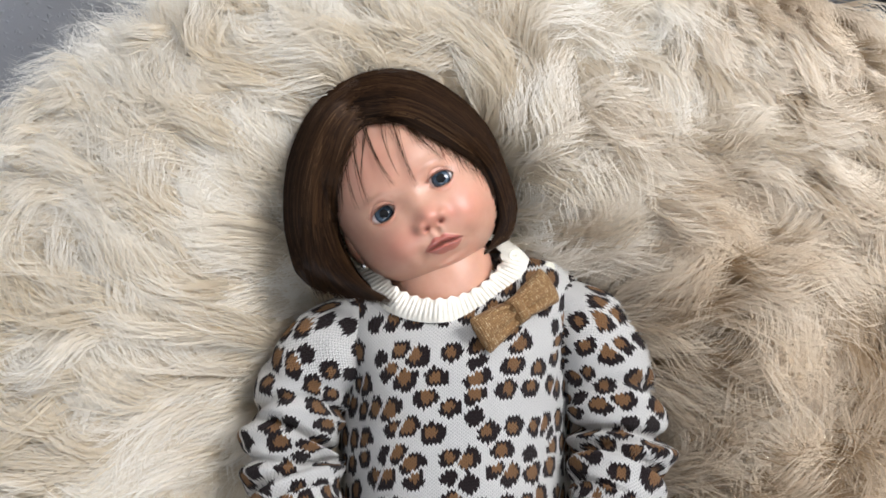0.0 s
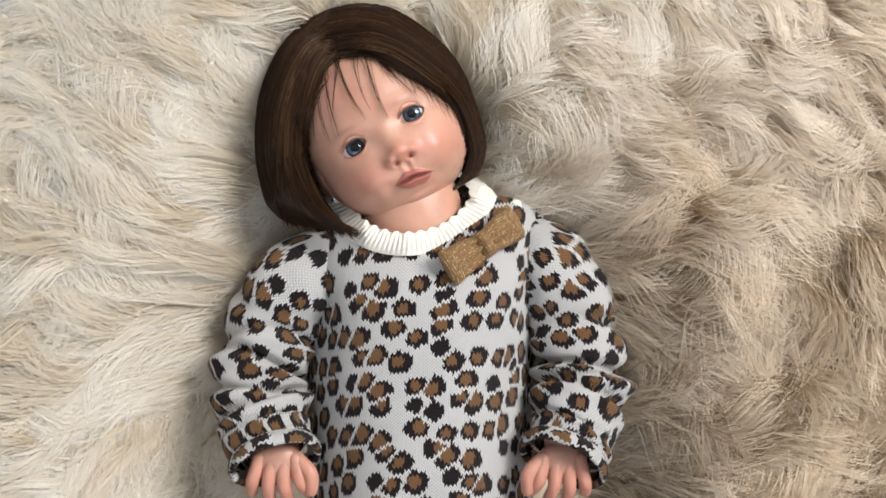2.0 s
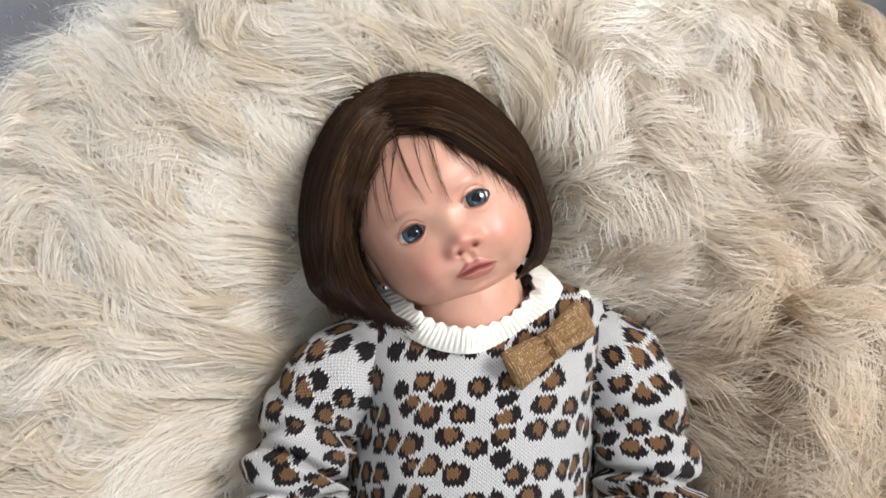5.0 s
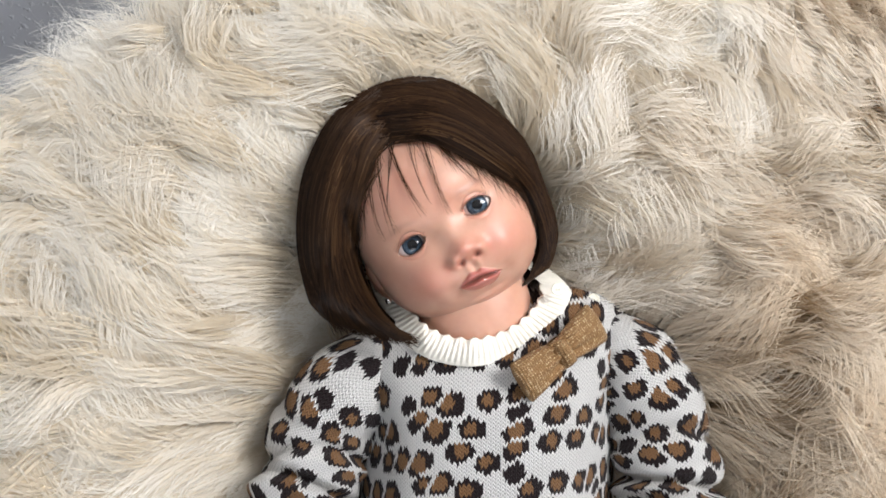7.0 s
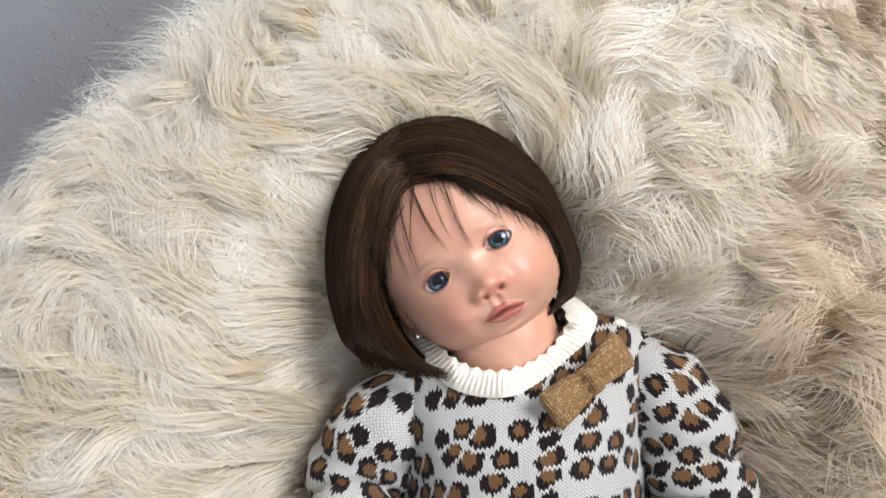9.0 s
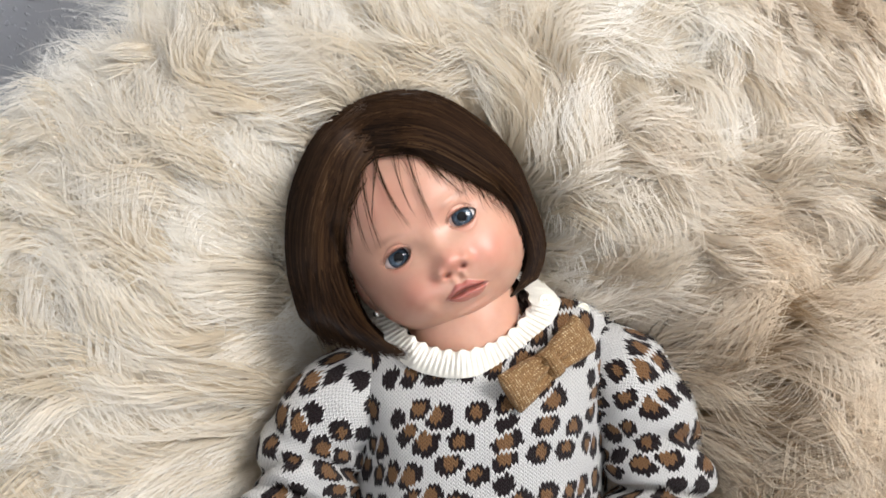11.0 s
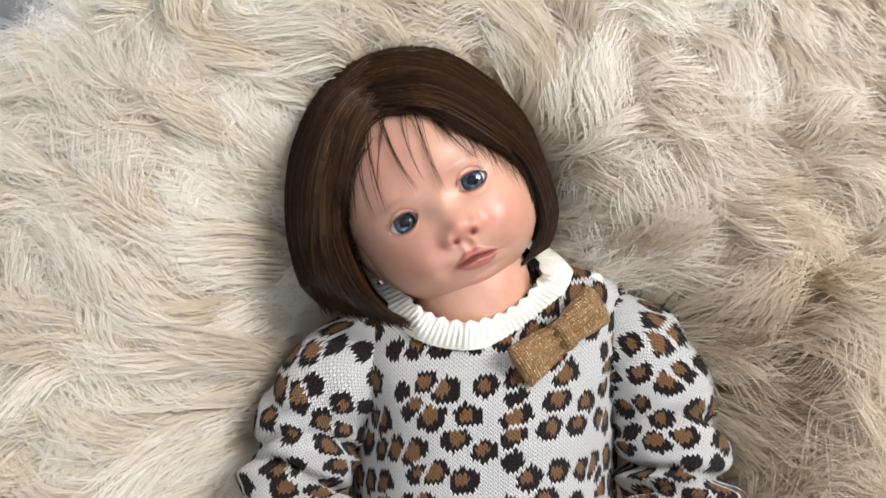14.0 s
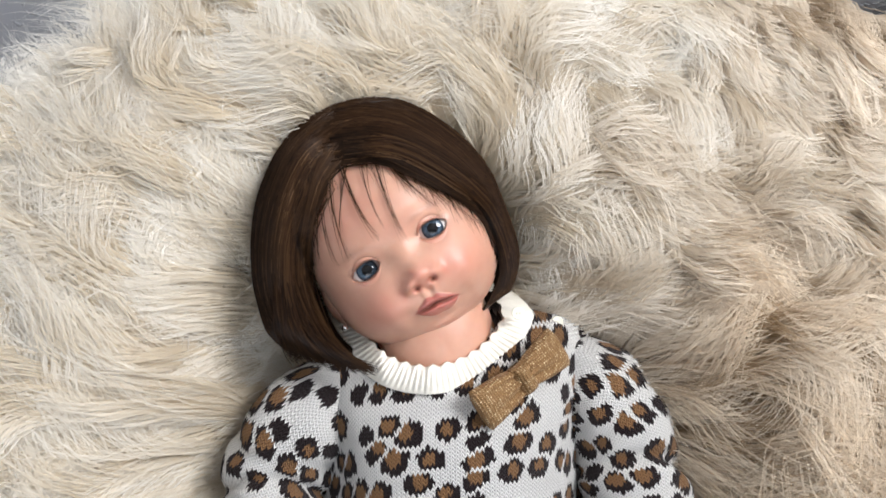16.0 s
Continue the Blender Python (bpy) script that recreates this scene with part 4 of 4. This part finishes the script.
def fur(rng):
    """Long hair in locks that lie along a wandering direction and gather towards their tips."""
    pitch = 0.0165
    g = np.arange(-0.49, 0.49, pitch)
    gu, gv = np.meshgrid(g, g)
    u = gu.ravel() + RUG_U + rng.uniform(-0.6, 0.6, gu.size) * pitch
    v = gv.ravel() + RUG_V + rng.uniform(-0.6, 0.6, gu.size) * pitch
    rho = rug_rho(u, v)
    ok = (rho < 0.92 + 0.018 * np.sin(np.arctan2(v - RUG_V, u - RUG_U) * 19) + 0.018 * np.sin(np.arctan2(v - RUG_V, u - RUG_U) * 43 + 1)) & ((v > -0.31) | (rng.random(u.size) < 0.2))
    ok &= (np.hypot((u + 0.027) / 0.055, (v - 0.03) / 0.055) > 1) & (np.hypot((u - 0.006) / 0.10, (v + 0.20) / 0.15) > 1)
    u, v, rho = u[ok], v[ok], rho[ok]
    # the hide's turned edge carries a second row of locks
    rim = rng.uniform(-0.25, math.pi + 0.25, 420)
    far = rng.uniform(0.82, 0.93, 420)
    u, v, rho = np.concatenate([u, RUG_U + rug_reach(rim) * far * np.cos(rim)]), np.concatenate([v, RUG_V + rug_reach(rim) * far * np.sin(rim)]), np.concatenate([rho, far])
    n, k, subs, per = len(u), 7, 6, 19
    # the lie of the hair: to one side on either side of the doll, outwards at the top
    side = np.tanh(u / 0.07)
    top = np.exp(-((u - 0.0) / 0.13) ** 2) * np.clip((v - 0.03) / 0.08, 0, 1)
    left, right = (1 - side) / 2, (1 + side) / 2
    dx = -1.0 * left + 0.85 * right - 0.25 * top
    dy = (0.10 + 1.5 * np.clip(v, -0.3, 0.2)) * left - (0.25 + 1.6 * np.clip(v + 0.1, -0.1, 0.25)) * right + 1.0 * top
    ang = np.arctan2(dy, dx)
    ang = ang + 0.50 * np.sin(u * 17 + 1.3 * np.sin(v * 13 + 0.5)) + 0.40 * np.sin(v * 21 + 1.1 * np.sin(u * 15)) + 0.22 * np.sin((u - v) * 47)
    ang = ang + rng.normal(0, 0.20, n)
    out = np.arctan2(v - RUG_V, u - RUG_U)
    edge = np.clip((rho - 0.80) / 0.2, 0, 1) * 0.35
    turn = out + 0.9 * np.where(np.cos(out) < 0, 1, -1)
    ang = np.arctan2(np.sin(ang) * (1 - edge) + np.sin(turn) * edge, np.cos(ang) * (1 - edge) + np.cos(turn) * edge)
    length = rng.uniform(0.080, 0.145, n) * (1 - 0.45 * np.clip((rho - 0.72) / 0.2, 0, 1))
    curl = 0.5 * np.sin(u * 29 + 2 * np.sin(v * 19)) + rng.normal(0, 0.35, n)
    rise = rng.uniform(0.006, 0.020, n) + 0.020 * rng.random(n) ** 2
    t = np.linspace(0, 1, k)[None]
    phase, swing = 3.0 * np.sin(u * 23 + 1.5 * np.sin(v * 31)) + 2.0 * np.sin(v * 27) + rng.normal(0, 0.7, n), rng.uniform(0.45, 0.95, n)

    # three ranks: the lock, the wisps in it, the hairs in a wisp
    w = np.repeat(np.arange(n), subs)
    wo = rng.normal(0, 0.0062, (len(w), 2))
    wa = rng.normal(0, 0.11, len(w))
    wc, wp, wl = rng.normal(0, 0.22, len(w)), rng.normal(0, 0.4, len(w)), rng.uniform(0.7, 1.15, len(w))
    h = np.repeat(np.arange(len(w)), per)
    lk = w[h]
    tot = len(h)
    ho = rng.normal(0, 0.0028, (tot, 2))
    stray = np.where(rng.random(tot) < 0.05, 2.6, 1.0)
    a0 = ang[lk] + wa[h] + rng.normal(0, 0.04, tot) * stray
    c = curl[lk] + wc[h] + rng.normal(0, 0.07, tot) * stray
    ln = length[lk] * wl[h] * (0.45 + 0.65 * rng.random(tot) ** 0.7)
    th = a0[:, None] + c[:, None] * t * 1.5 + swing[lk][:, None] * np.sin(t * 6.5 + (phase[lk] + wp[h] + rng.normal(0, 0.1, tot))[:, None])
    step = ln[:, None] / (k - 1)
    gather = 1 - 0.60 * t ** 0.9
    pinch = 1 - (0.90 * t ** 0.7) / stray[:, None]
    px, py = (root[lk][:, None] + wo[h][:, i:i + 1] * gather + ho[:, i:i + 1] * pinch + np.concatenate([np.zeros((tot, 1)), np.cumsum(run(th[:, :-1]) * step, 1)], 1)
              for i, (root, run) in enumerate(((u, np.cos), (v, np.sin))))
    reach = rug_rho(px, py)
    back = np.minimum(1, 0.93 / np.maximum(reach, 0.01))
    bed = bed_height(RUG_U + (px - RUG_U) * back, RUG_V + (py - RUG_V) * back) - 0.35 * RUG_R * np.maximum(reach - 0.93, 0)
    off = (np.hypot(wo[:, 0], wo[:, 1])[h] / 0.0062) * 0.5 + np.hypot(ho[:, 0], ho[:, 1]) / 0.0030 * 0.35
    lift = rise[lk] * rng.uniform(0.90, 1.08, tot) * np.clip(1.25 - 0.38 * off, 0.25, 1.3)
    pz = bed + lift[:, None] * np.sin(np.clip(t * 1.3, 0, 1) * math.pi * 0.62) * (1 - 0.62 * t ** 2)
    start = bed_height(px[:, 0], py[:, 0])
    pz = np.maximum(pz, np.minimum(start[:, None], pz + 0.02) - 0.01)
    s = Shape()
    tone = (0.30 + 0.20 * np.sin(u * 41 + 2 * np.sin(v * 37)) * np.sin(v * 53 + 1) + 0.46 * rng.random(n))[lk] + (0.32 * rng.random(len(w)))[h] + 0.10 * rng.random(tot)
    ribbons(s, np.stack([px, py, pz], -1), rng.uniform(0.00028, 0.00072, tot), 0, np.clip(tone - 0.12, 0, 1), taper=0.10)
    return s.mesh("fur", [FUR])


def rug():
    ob = thing("fur_rug", None, label="long-haired cream and tan fur rug draped over a beanbag", category="rug")
    n, m = 60, 110
    S, A = np.meshgrid(np.linspace(0.001, 0.94, n), np.arange(m) / m * 2 * math.pi, indexing="ij")
    u, v = RUG_U + rug_reach(A) * S * np.cos(A), RUG_V + rug_reach(A) * S * np.sin(A)
    top = np.stack([u, v, bed_height(u, v)], -1)
    low = top - (0, 0, 0.006)
    part("hide", Shape().add(top, grid(n, m, True)).add(low, grid(n, m, True)).mesh("hide", [HIDE]), ob, "tan hide under the hair")
    f = part("fur", fur(np.random.default_rng(11)), ob, "long wavy cream hair with tan roots")
    tagged(f, kind="stuff")
    return ob


def beanbag():
    """The round bag that carries the rug, from under the hide down to the floor."""
    n, m = 26, 96
    a = np.arange(m) / m * 2 * math.pi
    u, v = RUG_U + 0.40 * np.cos(a), RUG_V + 0.40 * np.sin(a)
    rim = np.array([BED @ Vector(p) for p in np.stack([u, v, bed_height(u, v) - 0.014], -1)])
    mid = rim.mean(0)
    foot = np.stack([RUG_U + 0.40 * np.cos(a), mid[1] - 0.02 + 0.38 * np.sin(a), np.zeros(m)], -1)
    rows = []
    for t in np.linspace(0, 1, n):
        row = rim * (1 - t) + foot * t
        flat = row - mid
        flat[:, 2] = 0
        rows.append(row + flat * 0.08 * math.sin(t * math.pi))
    rows.append(np.broadcast_to(foot.mean(0), (m, 3)))
    u, v = RUG_U + 0.40 * np.linspace(0, 1, 20)[:, None] * np.cos(a), RUG_V + 0.40 * np.linspace(0, 1, 20)[:, None] * np.sin(a)
    top = np.stack([u, v, bed_height(u, v) - 0.014], -1).reshape(-1, 3)
    top = np.array([BED @ Vector(p) for p in top]).reshape(20, m, 3)
    me = Shape().add(np.concatenate([top[:-1], np.array(rows)]), grid(19 + n + 1, m, True)).mesh("beanbag", [BAG])
    return thing("beanbag", me, Matrix(), label="round beige canvas beanbag under the fur rug", category="beanbag")


doll()
jumper()
rug()
beanbag()


# ---------------------------------------------------------------- beside the beanbag, against the wall


def side_table(x0, x1, y0, y1, top):
    ob = thing("side_table", None, Matrix.Translation(((x0 + x1) / 2, (y0 + y1) / 2, -0.012)), label="dark brown wooden side table against the grey wall", category="table")
    w, d, h = (x1 - x0) / 2, (y1 - y0) / 2, top + 0.012
    part("tabletop", box(-w, w, -d, d, h - 0.025, h, DARKWOOD, bevel=0.004), ob)
    for sx in (-1, 1):
        for sy in (-1, 1):
            cx, cy = sx * (w - 0.025), sy * (d - 0.025)
            part("leg", box(cx - 0.015, cx + 0.015, cy - 0.015, cy + 0.015, 0, h - 0.026, DARKWOOD, bevel=0.003), ob)
    return ob


def fur_cushion(x, y, z):
    """A small round cushion with black and white long hair."""
    rng = np.random.default_rng(7)
    ob = thing("fur_cushion", None, Matrix.Translation((x, y, z)), label="small black and white fur cushion on the side table", category="cushion")
    p, f = ball((0, 0, 0.045), (0.085, 0.075, 0.045), 20, 32)
    part("cover", Shape().add(p, f).mesh("cover", [BLACKFUR]), ob)
    n, k = 7000, 6
    d = rng.normal(size=(n, 3))
    d[:, 2] = np.abs(d[:, 2])
    d /= np.linalg.norm(d, axis=1, keepdims=True)
    root = d * (0.085, 0.075, 0.045) + (0, 0, 0.045)
    lie = d * 0.55 + rng.normal(0, 0.25, (n, 3)) + (0.5 * np.sin(root[:, :1] * 60) * (1, 0, 0)) - (0, 0, 0.25)
    t = np.linspace(0, 1, k)[None, :, None]
    path = root[:, None] + t * lie[:, None] * 0.035 - t ** 2 * np.array((0, 0, 0.012))
    path[..., 2] = np.maximum(path[..., 2], 0.001)
    s = Shape()
    ribbons(s, path, rng.uniform(0.0004, 0.0009, n), 0, (np.sin(root[:, 0] * 55 + 1) * np.sin(root[:, 1] * 60) > -0.1) * 0.8 + rng.uniform(0, 0.2, n))
    tagged(part("fur", s.mesh("fur", [PIEBALD]), ob, "long black and white hair"), kind="stuff")
    return ob


side_table(0.26, 0.66, 0.50, 0.652, 0.45)
fur_cushion(0.44, 0.56, 0.451)
